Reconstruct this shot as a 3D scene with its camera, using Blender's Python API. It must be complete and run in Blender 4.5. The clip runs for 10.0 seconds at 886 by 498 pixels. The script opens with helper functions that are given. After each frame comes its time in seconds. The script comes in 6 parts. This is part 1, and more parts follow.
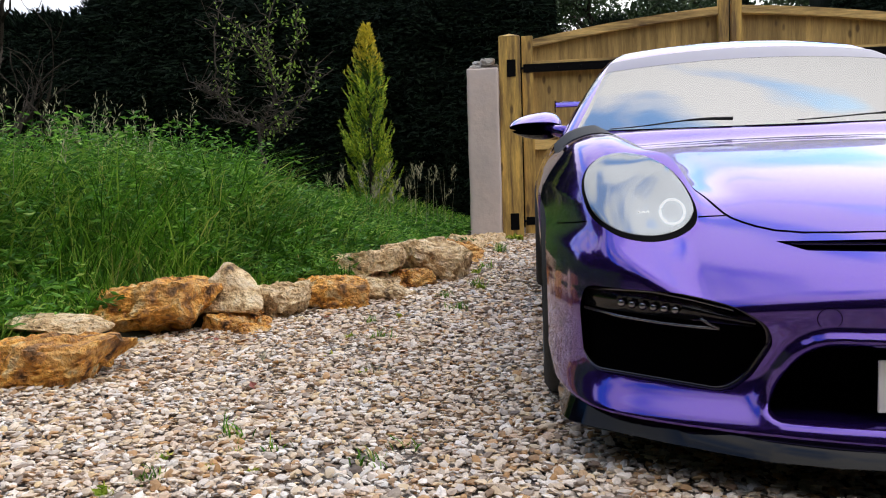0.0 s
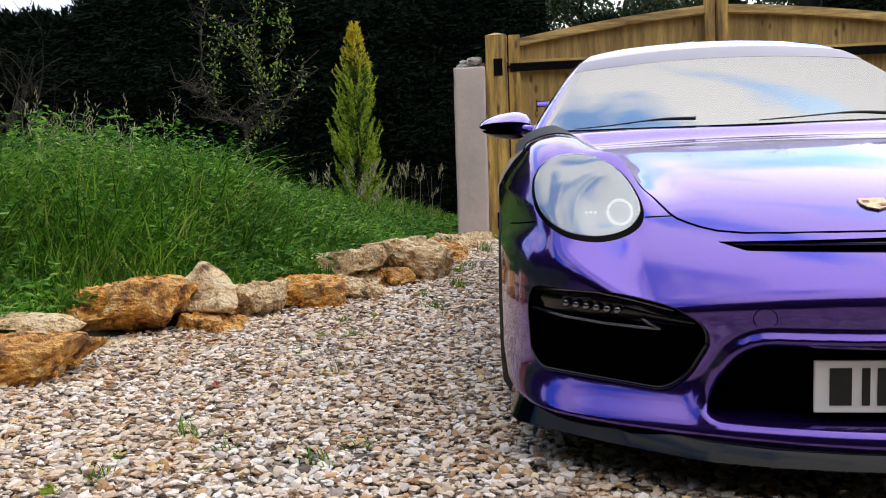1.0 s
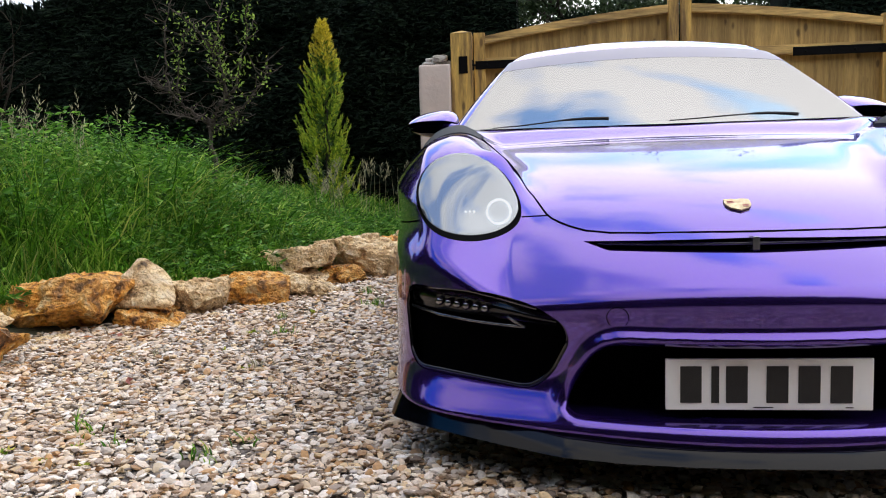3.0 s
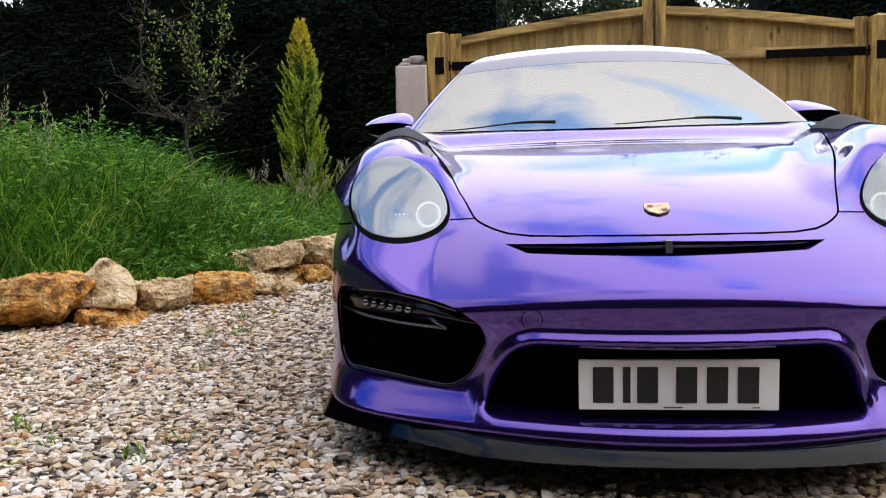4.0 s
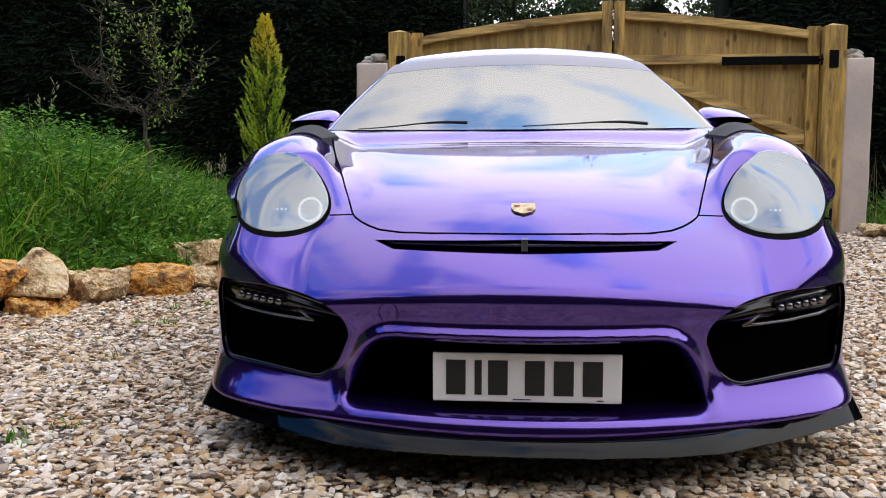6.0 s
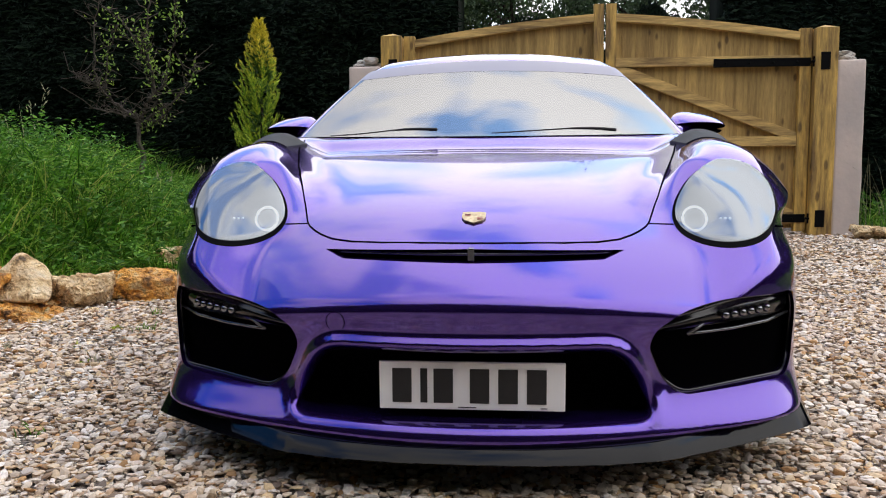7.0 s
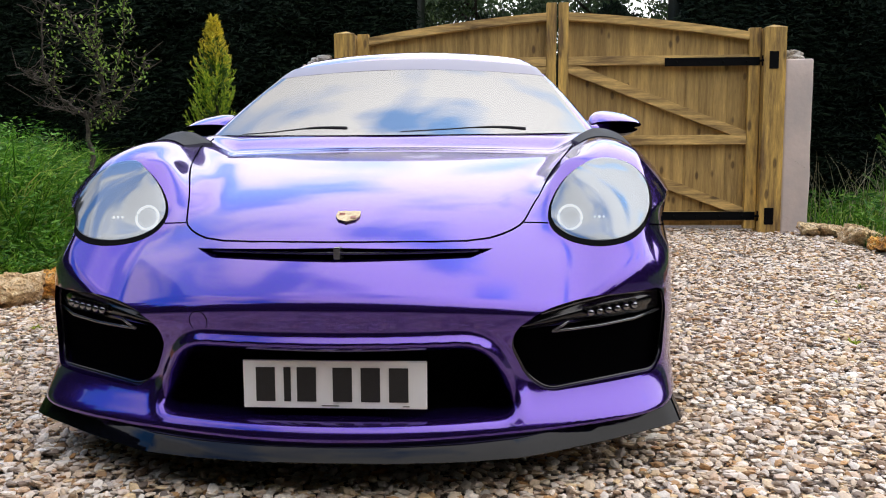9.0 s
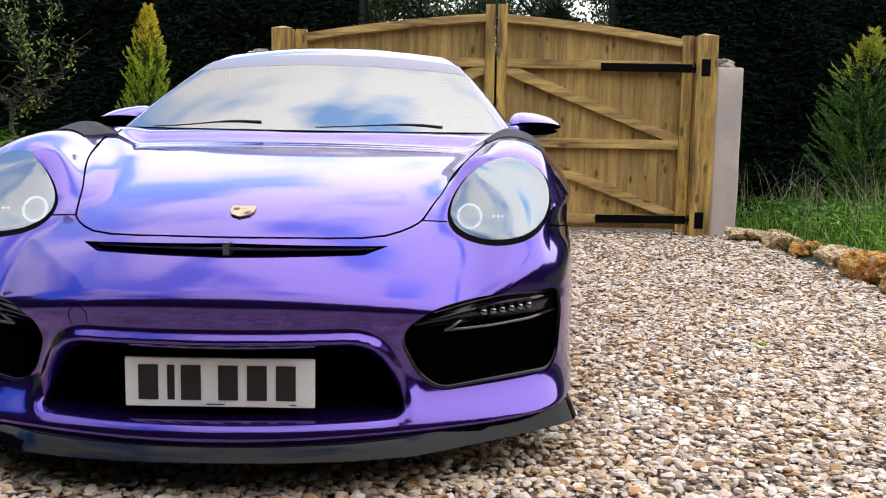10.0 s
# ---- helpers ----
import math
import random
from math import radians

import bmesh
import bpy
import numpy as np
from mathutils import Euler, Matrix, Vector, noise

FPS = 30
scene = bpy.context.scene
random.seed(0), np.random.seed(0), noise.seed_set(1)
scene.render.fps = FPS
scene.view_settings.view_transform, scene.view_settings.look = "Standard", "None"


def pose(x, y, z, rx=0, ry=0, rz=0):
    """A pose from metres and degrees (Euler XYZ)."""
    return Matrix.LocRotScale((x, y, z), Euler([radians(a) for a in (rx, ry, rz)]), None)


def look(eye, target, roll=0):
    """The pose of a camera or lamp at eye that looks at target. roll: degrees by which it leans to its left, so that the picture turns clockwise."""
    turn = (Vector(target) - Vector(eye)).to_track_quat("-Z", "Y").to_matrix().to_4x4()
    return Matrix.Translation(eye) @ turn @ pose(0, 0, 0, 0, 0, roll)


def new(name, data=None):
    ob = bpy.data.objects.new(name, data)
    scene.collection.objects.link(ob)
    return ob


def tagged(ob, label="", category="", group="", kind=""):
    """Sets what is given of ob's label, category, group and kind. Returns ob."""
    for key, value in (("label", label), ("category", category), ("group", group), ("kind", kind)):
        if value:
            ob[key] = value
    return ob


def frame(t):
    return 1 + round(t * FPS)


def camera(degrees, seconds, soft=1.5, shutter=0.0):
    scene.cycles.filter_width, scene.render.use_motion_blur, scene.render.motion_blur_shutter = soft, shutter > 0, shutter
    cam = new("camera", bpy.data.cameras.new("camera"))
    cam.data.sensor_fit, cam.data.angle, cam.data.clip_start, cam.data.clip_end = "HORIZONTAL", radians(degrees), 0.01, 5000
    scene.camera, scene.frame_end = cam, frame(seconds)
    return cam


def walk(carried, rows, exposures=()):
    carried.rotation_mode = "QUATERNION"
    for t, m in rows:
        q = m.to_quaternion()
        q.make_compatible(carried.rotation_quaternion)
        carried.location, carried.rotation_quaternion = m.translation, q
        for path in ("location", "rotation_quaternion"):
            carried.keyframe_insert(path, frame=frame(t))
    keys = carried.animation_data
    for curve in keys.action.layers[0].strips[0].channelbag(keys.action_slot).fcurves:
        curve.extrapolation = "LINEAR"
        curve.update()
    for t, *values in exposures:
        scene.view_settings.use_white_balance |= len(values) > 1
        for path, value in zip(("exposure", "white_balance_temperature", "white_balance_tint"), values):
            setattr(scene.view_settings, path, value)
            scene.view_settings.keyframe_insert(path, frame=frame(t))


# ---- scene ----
cam = camera(58.9, 10.0, soft=1.05)
PATH = [
    (0, (-0.902, -1.695, 0.72), (-1.14, 0.283, 0.543), -1.9),
    (0.5, (-0.845, -1.698, 0.716), (-1.082, 0.28, 0.537), -1.9),
    (1, (-0.773, -1.688, 0.721), (-1.01, 0.289, 0.54), -1.9),
    (1.5, (-0.709, -1.683, 0.724), (-0.942, 0.295, 0.542), -1.8),
    (2, (-0.632, -1.681, 0.721), (-0.865, 0.297, 0.536), -1.8),
    (2.5, (-0.562, -1.676, 0.717), (-0.79, 0.302, 0.529), -1.7),
    (4, (-0.326, -1.693, 0.725), (-0.523, 0.288, 0.533), -1.4),
    (4.5, (-0.254, -1.702, 0.723), (-0.446, 0.279, 0.53), -0.9),
    (5, (-0.196, -1.714, 0.723), (-0.378, 0.268, 0.529), -0.5),
    (5.5, (-0.12, -1.724, 0.715), (-0.274, 0.26, 0.518), -0.1),
    (7, (0.092, -1.737, 0.741), (-0.08, 0.246, 0.547), -0.3),
    (7.5, (0.16, -1.741, 0.745), (-0.008, 0.243, 0.551), -0.7),
    (8, (0.224, -1.738, 0.743), (0.062, 0.245, 0.548), -0.7),
    (8.5, (0.288, -1.733, 0.741), (0.146, 0.252, 0.543), -0.6),
    (9, (0.357, -1.725, 0.743), (0.236, 0.261, 0.543), -0.3),
    (9.5, (0.428, -1.714, 0.74), (0.374, 0.275, 0.539), 0.2),
    (10, (0.485, -1.708, 0.739), (0.495, 0.282, 0.538), 1.0),
]
walk(cam, [(t, look(eye, target, roll)) for t, eye, target, roll in PATH], [(0, 0.02), (2.5, 0.12), (4.5, 0.06), (5.5, 0.04), (7, 0.06), (8, 0.13), (9, 0.22), (10, 0.26)])

# ---- sky and sun ----
SUN_AZ, SUN_EL = 55.0, 50.0
world = bpy.data.worlds.new("sky")
scene.world = world
world.use_nodes = True
wn, wl = world.node_tree.nodes, world.node_tree.links
wn.clear()
w_out = wn.new("ShaderNodeOutputWorld")
w_bg = wn.new("ShaderNodeBackground")
w_sky = wn.new("ShaderNodeTexSky")
w_sky.sky_type, w_sky.sun_disc = "NISHITA", False
w_sky.sun_elevation, w_sky.sun_rotation = radians(SUN_EL), radians(SUN_AZ)
w_co = wn.new("ShaderNodeTexCoord")
w_map = wn.new("ShaderNodeMapping")
w_map.inputs["Scale"].default_value = (1.0, 1.0, 2.2)
w_map.inputs["Location"].default_value = (1.7, 0.4, 2.3)
w_noise = wn.new("ShaderNodeTexNoise")
w_noise.inputs["Scale"].default_value, w_noise.inputs["Detail"].default_value = 2.9, 5.0
w_noise.inputs["Roughness"].default_value, w_noise.inputs["Distortion"].default_value = 0.46, 0.3
w_ramp = wn.new("ShaderNodeValToRGB")
w_ramp.color_ramp.elements[0].position, w_ramp.color_ramp.elements[1].position = 0.33, 0.49
w_mix = wn.new("ShaderNodeMix")
w_mix.data_type = "RGBA"
# the clouds grow brighter towards the veiled sun
w_dot = wn.new("ShaderNodeVectorMath")
w_dot.operation = "DOT_PRODUCT"
w_dot.inputs[1].default_value = (math.sin(radians(SUN_AZ)) * math.cos(radians(SUN_EL)), math.cos(radians(SUN_AZ)) * math.cos(radians(SUN_EL)), math.sin(radians(SUN_EL)))
w_lobe = wn.new("ShaderNodeMapRange")
w_lobe.interpolation_type = "SMOOTHERSTEP"
w_lobe.inputs["From Min"].default_value, w_lobe.inputs["From Max"].default_value = 0.25, 1.0
w_lobe.inputs["To Min"].default_value, w_lobe.inputs["To Max"].default_value = 8.2, 13.8
w_cloud = wn.new("ShaderNodeVectorMath")
w_cloud.operation = "MULTIPLY"
w_cloud.inputs[1].default_value = (1.0, 0.985, 1.005)
wl.new(w_co.outputs["Generated"], w_dot.inputs[0])
wl.new(w_dot.outputs["Value"], w_lobe.inputs["Value"])
wl.new(w_lobe.outputs["Result"], w_cloud.inputs[0])
wl.new(w_cloud.outputs[0], w_mix.inputs["B"])
wl.new(w_co.outputs["Generated"], w_map.inputs["Vector"])
wl.new(w_map.outputs["Vector"], w_noise.inputs["Vector"])
# the cloud is thicker on the sun's side of the sky
w_bank = wn.new("ShaderNodeMath")
w_bank.operation = "MULTIPLY_ADD"
w_bank.inputs[1].default_value = 0.11
wl.new(w_noise.outputs["Fac"], w_bank.inputs[2])
wl.new(w_bank.outputs[0], w_ramp.inputs["Fac"])
# low down the clouds close up
w_xyz = wn.new("ShaderNodeSeparateXYZ")
w_low = wn.new("ShaderNodeMapRange")
w_low.interpolation_type = "SMOOTHSTEP"
w_low.inputs["From Min"].default_value, w_low.inputs["From Max"].default_value = 0.14, 0.34
w_low.inputs["To Min"].default_value, w_low.inputs["To Max"].default_value = 1.0, 0.0
w_max = wn.new("ShaderNodeMath")
w_max.operation = "MAXIMUM"
wl.new(w_co.outputs["Generated"], w_xyz.inputs[0])
wl.new(w_xyz.outputs["X"], w_bank.inputs[0])
wl.new(w_xyz.outputs["Z"], w_low.inputs["Value"])
wl.new(w_low.outputs["Result"], w_max.inputs[0])
wl.new(w_ramp.outputs["Color"], w_max.inputs[1])
wl.new(w_max.outputs[0], w_mix.inputs["Factor"])
w_gain = wn.new("ShaderNodeVectorMath")
w_gain.operation = "MULTIPLY"
w_gain.inputs[1].default_value = (0.62, 1.85, 2.9)
wl.new(w_sky.outputs["Color"], w_gain.inputs[0])
wl.new(w_gain.outputs[0], w_mix.inputs["A"])
wl.new(w_mix.outputs["Result"], w_bg.inputs["Color"])
wl.new(w_bg.outputs["Background"], w_out.inputs["Surface"])
w_bg.inputs["Strength"].default_value = 0.15

sun = new("sun", bpy.data.lights.new("sun", "SUN"))
sun.data.energy, sun.data.angle, sun.data.color = 1.5, radians(150), (1.0, 0.95, 0.87)
sun.matrix_world = look((0, 0, 20), Vector((0, 0, 20)) - Vector((math.sin(radians(SUN_AZ)) * math.cos(radians(SUN_EL)), math.cos(radians(SUN_AZ)) * math.cos(radians(SUN_EL)), math.sin(radians(SUN_EL)))))
scene.view_settings.exposure = 0.0


# ---- materials ----
def mat(name, base=(0.5, 0.5, 0.5), rough=0.6, metal=0.0, vary=None, scale=8.0, fine=60.0, bump=0.0, bump_scale=80.0,
        rand="", ramp=None, coat=0.0, coat_ior=1.5, spec=0.5, stretch=(1, 1, 1), trans=0.0, soft_edge=0.15, mix=0.22):
    """A surface: base colour with a second colour in large patches and a fine grain, bump, and variation per piece ('object' or 'island')."""
    m = bpy.data.materials.new(name)
    m.use_nodes = True
    n, l = m.node_tree.nodes, m.node_tree.links
    b = n["Principled BSDF"]
    b.inputs["Roughness"].default_value, b.inputs["Metallic"].default_value = rough, metal
    b.inputs["Coat Weight"].default_value, b.inputs["Coat Roughness"].default_value = coat, 0.03
    b.inputs["Specular IOR Level"].default_value = spec
    b.inputs["Coat IOR"].default_value = coat_ior
    co = n.new("ShaderNodeTexCoord")
    mp = n.new("ShaderNodeMapping")
    mp.inputs["Scale"].default_value = stretch
    l.new(co.outputs["Object"], mp.inputs["Vector"])
    vec = mp.outputs["Vector"]
    col = None
    if ramp:
        r = n.new("ShaderNodeValToRGB")
        els = r.color_ramp.elements
        for i, (p, c) in enumerate(ramp):
            e = els[i] if i < 2 else els.new(p)
            e.position, e.color = p, (*c, 1)
        if rand == "island":
            g = n.new("ShaderNodeNewGeometry")
            l.new(g.outputs["Random Per Island"], r.inputs["Fac"])
        elif rand == "object":
            g = n.new("ShaderNodeObjectInfo")
            l.new(g.outputs["Random"], r.inputs["Fac"])
        else:
            t = n.new("ShaderNodeTexNoise")
            t.inputs["Scale"].default_value, t.inputs["Detail"].default_value = scale, 6
            l.new(vec, t.inputs["Vector"])
            l.new(t.outputs["Fac"], r.inputs["Fac"])
        col = r.outputs["Color"]
    if vary:
        t = n.new("ShaderNodeTexNoise")
        t.inputs["Scale"].default_value, t.inputs["Detail"].default_value = scale * (0.45 if ramp and not rand else 1), 8
        t.inputs["Roughness"].default_value = 0.62
        l.new(vec, t.inputs["Vector"])
        s = n.new("ShaderNodeMapRange")
        s.inputs["From Min"].default_value, s.inputs["From Max"].default_value = 0.5 - soft_edge, 0.5 + soft_edge
        l.new(t.outputs["Fac"], s.inputs["Value"])
        x = n.new("ShaderNodeMix")
        x.data_type = "RGBA"
        x.inputs["A"].default_value, x.inputs["B"].default_value = (*base, 1), (*vary, 1)
        if col:
            l.new(col, x.inputs["A"])
            k = n.new("ShaderNodeMath")
            k.operation = "MULTIPLY"
            k.inputs[1].default_value = mix
            l.new(s.outputs["Result"], k.inputs[0])
            l.new(k.outputs[0], x.inputs["Factor"])
        else:
            l.new(s.outputs["Result"], x.inputs["Factor"])
        col = x.outputs["Result"]
    if fine and (col or bump):
        g = n.new("ShaderNodeTexNoise")
        g.inputs["Scale"].default_value, g.inputs["Detail"].default_value = fine, 4
        l.new(vec, g.inputs["Vector"])
        hs = n.new("ShaderNodeHueSaturation")
        mr = n.new("ShaderNodeMapRange")
        mr.inputs["To Min"].default_value, mr.inputs["To Max"].default_value = 0.62, 1.38
        l.new(g.outputs["Fac"], mr.inputs["Value"])
        l.new(mr.outputs["Result"], hs.inputs["Value"])
        if col:
            l.new(col, hs.inputs["Color"])
        else:
            hs.inputs["Color"].default_value = (*base, 1)
        col = hs.outputs["Color"]
    if col:
        l.new(col, b.inputs["Base Color"])
    else:
        b.inputs["Base Color"].default_value = (*base, 1)
    if bump:
        t = n.new("ShaderNodeTexNoise")
        t.inputs["Scale"].default_value, t.inputs["Detail"].default_value = bump_scale, 6
        l.new(vec, t.inputs["Vector"])
        u = n.new("ShaderNodeBump")
        u.inputs["Strength"].default_value, u.inputs["Distance"].default_value = min(1.0, bump), 0.02 * max(1.0, bump)
        l.new(t.outputs["Fac"], u.inputs["Height"])
        l.new(u.outputs["Normal"], b.inputs["Normal"])
    if trans:
        # light that passes through thin leaves
        tr = n.new("ShaderNodeBsdfTranslucent")
        mx = n.new("ShaderNodeMixShader")
        mx.inputs["Fac"].default_value = trans
        if col:
            l.new(col, tr.inputs["Color"])
        else:
            tr.inputs["Color"].default_value = (*base, 1)
        l.new(b.outputs["BSDF"], mx.inputs[1])
        l.new(tr.outputs["BSDF"], mx.inputs[2])
        l.new(mx.outputs[0], n["Material Output"].inputs["Surface"])
    return m


def glass_mat(name, tint, ior, rough=0.0, sheen=1.0):
    """A thin pane: clear, with a mirror gloss that grows at grazing angles."""
    m = bpy.data.materials.new(name)
    m.use_nodes = True
    n, l = m.node_tree.nodes, m.node_tree.links
    n.remove(n["Principled BSDF"])
    f = n.new("ShaderNodeFresnel")
    f.inputs["IOR"].default_value = ior
    t = n.new("ShaderNodeBsdfTransparent")
    t.inputs["Color"].default_value = (*tint, 1)
    g = n.new("ShaderNodeBsdfGlossy")
    g.inputs["Roughness"].default_value = rough
    g.inputs["Color"].default_value = (sheen, sheen, sheen, 1)
    x = n.new("ShaderNodeMixShader")
    l.new(f.outputs["Fac"], x.inputs["Fac"])
    l.new(t.outputs["BSDF"], x.inputs[1])
    l.new(g.outputs["BSDF"], x.inputs[2])
    l.new(x.outputs[0], n["Material Output"].inputs["Surface"])
    return m


PAINT = mat("purple_metallic_paint", (0.076, 0.031, 0.280), 0.17, 0.88, coat=1.0, coat_ior=1.57, fine=0)
PAINT.node_tree.nodes["Principled BSDF"].inputs["Specular Tint"].default_value = (0.68, 0.60, 0.88, 1)
LED_M = mat("clear_small_lamp", (0.22, 0.22, 0.235), 0.08, 0.9, fine=0)
BEZEL = mat("polished_dark_bezel", (0.16, 0.16, 0.17), 0.22, 0.8, fine=0)
BLACK_GLOSS = mat("gloss_black_plastic", (0.008, 0.008, 0.009), 0.12, fine=0)
BLACK_MATT = mat("matt_black_plastic", (0.012, 0.012, 0.013), 0.55, bump=0.15, bump_scale=400)
VOID = mat("black_mesh_grille", (0.0015, 0.0015, 0.0018), 0.8, fine=0, spec=0.0)
CARBON = mat("carbon_fibre", (0.008, 0.0085, 0.011), 0.55, vary=(0.013, 0.014, 0.017), scale=300, fine=0, spec=0.12)
LIP = mat("gloss_black_splitter", (0.002, 0.002, 0.004), 0.07, fine=0, spec=0.20)
GASKET = mat("black_rubber_gasket", (0.002, 0.002, 0.0025), 0.5, fine=0, spec=0.02)
RUBBER = mat("tyre_rubber", (0.018, 0.018, 0.018), 0.75, bump=0.2, bump_scale=120)
RIM = mat("black_satin_rim", (0.02, 0.02, 0.022), 0.35, 0.4, fine=0)
SILVER = mat("silver_reflector", (0.72, 0.74, 0.77), 0.5, 0.2, fine=0)
LAMP_BOWL = mat("grey_lamp_bowl", (0.42, 0.44, 0.47), 0.6, 0.0, fine=0)
RINGM = mat("white_light_guide", (0.85, 0.87, 0.9), 0.3, fine=0)
RINGM.node_tree.nodes["Principled BSDF"].inputs["Emission Color"].default_value = (1, 1, 1, 1)
RINGM.node_tree.nodes["Principled BSDF"].inputs["Emission Strength"].default_value = 0.45
WHITE_PLATE = mat("white_plate_acrylic", (0.86, 0.86, 0.87), 0.3, fine=0)
GOLD = mat("gold_enamel_crest", (0.62, 0.50, 0.30), 0.38, 0.6, vary=(0.34, 0.25, 0.13), scale=90, fine=0)
RED_ENAMEL = mat("red_enamel", (0.35, 0.08, 0.06), 0.35, fine=0)
GLASS = glass_mat("windscreen_glass", (0.55, 0.60, 0.60), 8.0, sheen=0.50)
LENS = glass_mat("sky_tinted_lamp_lens", (0.88, 0.92, 0.95), 4.4, 0.06, 0.60)
# the gloss is tinted blue to paint in a reflection of blue sky
LENS.node_tree.nodes["Glossy BSDF"].inputs["Color"].default_value = (0.55, 0.588, 0.635, 1)
CABIN = mat("dark_cabin_trim", (0.015, 0.015, 0.017), 0.7, fine=0)
FRIT = mat("black_glass_border", (0.01, 0.01, 0.012), 0.15, fine=0)
BAND = mat("grey_sunshade_band", (0.20, 0.19, 0.26), 0.35, fine=0, spec=0.35)

TIMBER = mat("pressure_treated_pine", (0.68, 0.43, 0.10), 0.72, vary=(0.17, 0.10, 0.035), scale=3.0, fine=26, bump=0.25, bump_scale=40, stretch=(6, 6, 0.6))
TIMBER_B = mat("pressure_treated_boards", (0.33, 0.225, 0.085), 0.75, vary=(0.13, 0.075, 0.025), mix=0.55, soft_edge=0.10, scale=2.6, fine=30, bump=0.3, bump_scale=45, stretch=(7, 7, 0.5), rand="object", ramp=[(0, (0.34, 0.22, 0.068)), (1, (0.56, 0.37, 0.12))])
TIMBER_H = mat("pressure_treated_rails", (0.72, 0.48, 0.16), 0.72, vary=(0.19, 0.115, 0.04), scale=3.0, fine=26, bump=0.25, bump_scale=40, stretch=(0.6, 6, 6))


def add_knots(m, stretch, size=0.11):
    """Small dark knots, scattered through the wood."""
    n, l = m.node_tree.nodes, m.node_tree.links
    b = n["Principled BSDF"]
    src = b.inputs["Base Color"].links[0].from_socket
    co, mp = n.new("ShaderNodeTexCoord"), n.new("ShaderNodeMapping")
    mp.inputs["Scale"].default_value = stretch
    v = n.new("ShaderNodeTexVoronoi")
    v.inputs["Scale"].default_value = 1.0
    r = n.new("ShaderNodeMapRange")
    r.inputs["From Min"].default_value, r.inputs["From Max"].default_value = size, size * 1.8
    r.inputs["To Min"].default_value, r.inputs["To Max"].default_value = 0.75, 0.0
    x = n.new("ShaderNodeMix")
    x.data_type = "RGBA"
    x.inputs["B"].default_value = (0.065, 0.034, 0.012, 1)
    l.new(co.outputs["Object"], mp.inputs["Vector"])
    l.new(mp.outputs["Vector"], v.inputs["Vector"])
    l.new(v.outputs["Distance"], r.inputs["Value"])
    l.new(r.outputs["Result"], x.inputs["Factor"])
    l.new(src, x.inputs["A"])
    l.new(x.outputs["Result"], b.inputs["Base Color"])


add_knots(TIMBER, (8, 8, 3.0))
add_knots(TIMBER_B, (8.5, 3, 3.6))
add_knots(TIMBER_H, (3.0, 8, 8))
IRON = mat("black_painted_iron", (0.003, 0.003, 0.0035), 0.6, spec=0.06, bump=0.1, bump_scale=90)
RENDER_M = mat("pinkish_cement_render", (0.66, 0.54, 0.48), 0.9, vary=(0.47, 0.41, 0.385), scale=2.6, fine=0, bump=0.3, bump_scale=14, soft_edge=0.25)
CAP_STONE = mat("pale_rubble", (0.50, 0.48, 0.45), 0.9, vary=(0.36, 0.33, 0.29), scale=9, fine=40, bump=0.5, bump_scale=40)
STONE_O = mat("orange_limestone", rough=0.92, scale=16, fine=95, vary=(0.55, 0.33, 0.17), mix=0.35, soft_edge=0.06, bump=3.0, bump_scale=38, ramp=[(0.33, (0.098, 0.047, 0.019)), (0.74, (0.900, 0.806, 0.445)), (0.42, (0.429, 0.182, 0.041)), (0.49, (0.806, 0.364, 0.059)), (0.57, (0.900, 0.494, 0.117)), (0.65, (0.780, 0.520, 0.234))])
STONE_P = mat("pale_limestone", rough=0.92, scale=14, fine=95, vary=(0.58, 0.35, 0.16), mix=0.45, soft_edge=0.07, bump=3.0, bump_scale=38, ramp=[(0.32, (0.13, 0.085, 0.05)), (0.72, (0.92, 0.82, 0.62)), (0.40, (0.48, 0.31, 0.15)), (0.46, (0.74, 0.53, 0.28)), (0.54, (0.92, 0.73, 0.45))])
GRIT = [(0.0, (0.46, 0.39, 0.33)), (0.12, (0.74, 0.60, 0.45)), (0.26, (0.90, 0.84, 0.76)), (0.40, (0.50, 0.46, 0.43)), (0.53, (0.74, 0.55, 0.31)), (0.66, (0.91, 0.86, 0.82)), (0.79, (0.54, 0.30, 0.12)), (0.89, (0.12, 0.105, 0.10)), (1.0, (0.84, 0.75, 0.65))]
PEBBLE = mat("mixed_gravel", (0.5, 0.45, 0.4), 0.8, vary=(0.42, 0.23, 0.09), scale=3.6, mix=0.42, soft_edge=0.16, fine=160, rand="island", ramp=GRIT)
PEBBLE_O = mat("mixed_gravel_loose", (0.5, 0.45, 0.4), 0.8, vary=(0.30, 0.24, 0.19), scale=40, fine=160, rand="object", ramp=GRIT)
# bed colour kept dark to paint the shade in the gaps between chippings
GRAVEL_BED = mat("gap_shade_gravel_bed", (0.05, 0.04, 0.033), 0.95, vary=(0.26, 0.21, 0.17), scale=36, fine=120, bump=0.9, bump_scale=60, soft_edge=0.08)
SOIL = mat("soil_and_turf", (0.035, 0.045, 0.018), 0.95, vary=(0.05, 0.04, 0.025), scale=2.0, fine=25, bump=0.6, bump_scale=20)
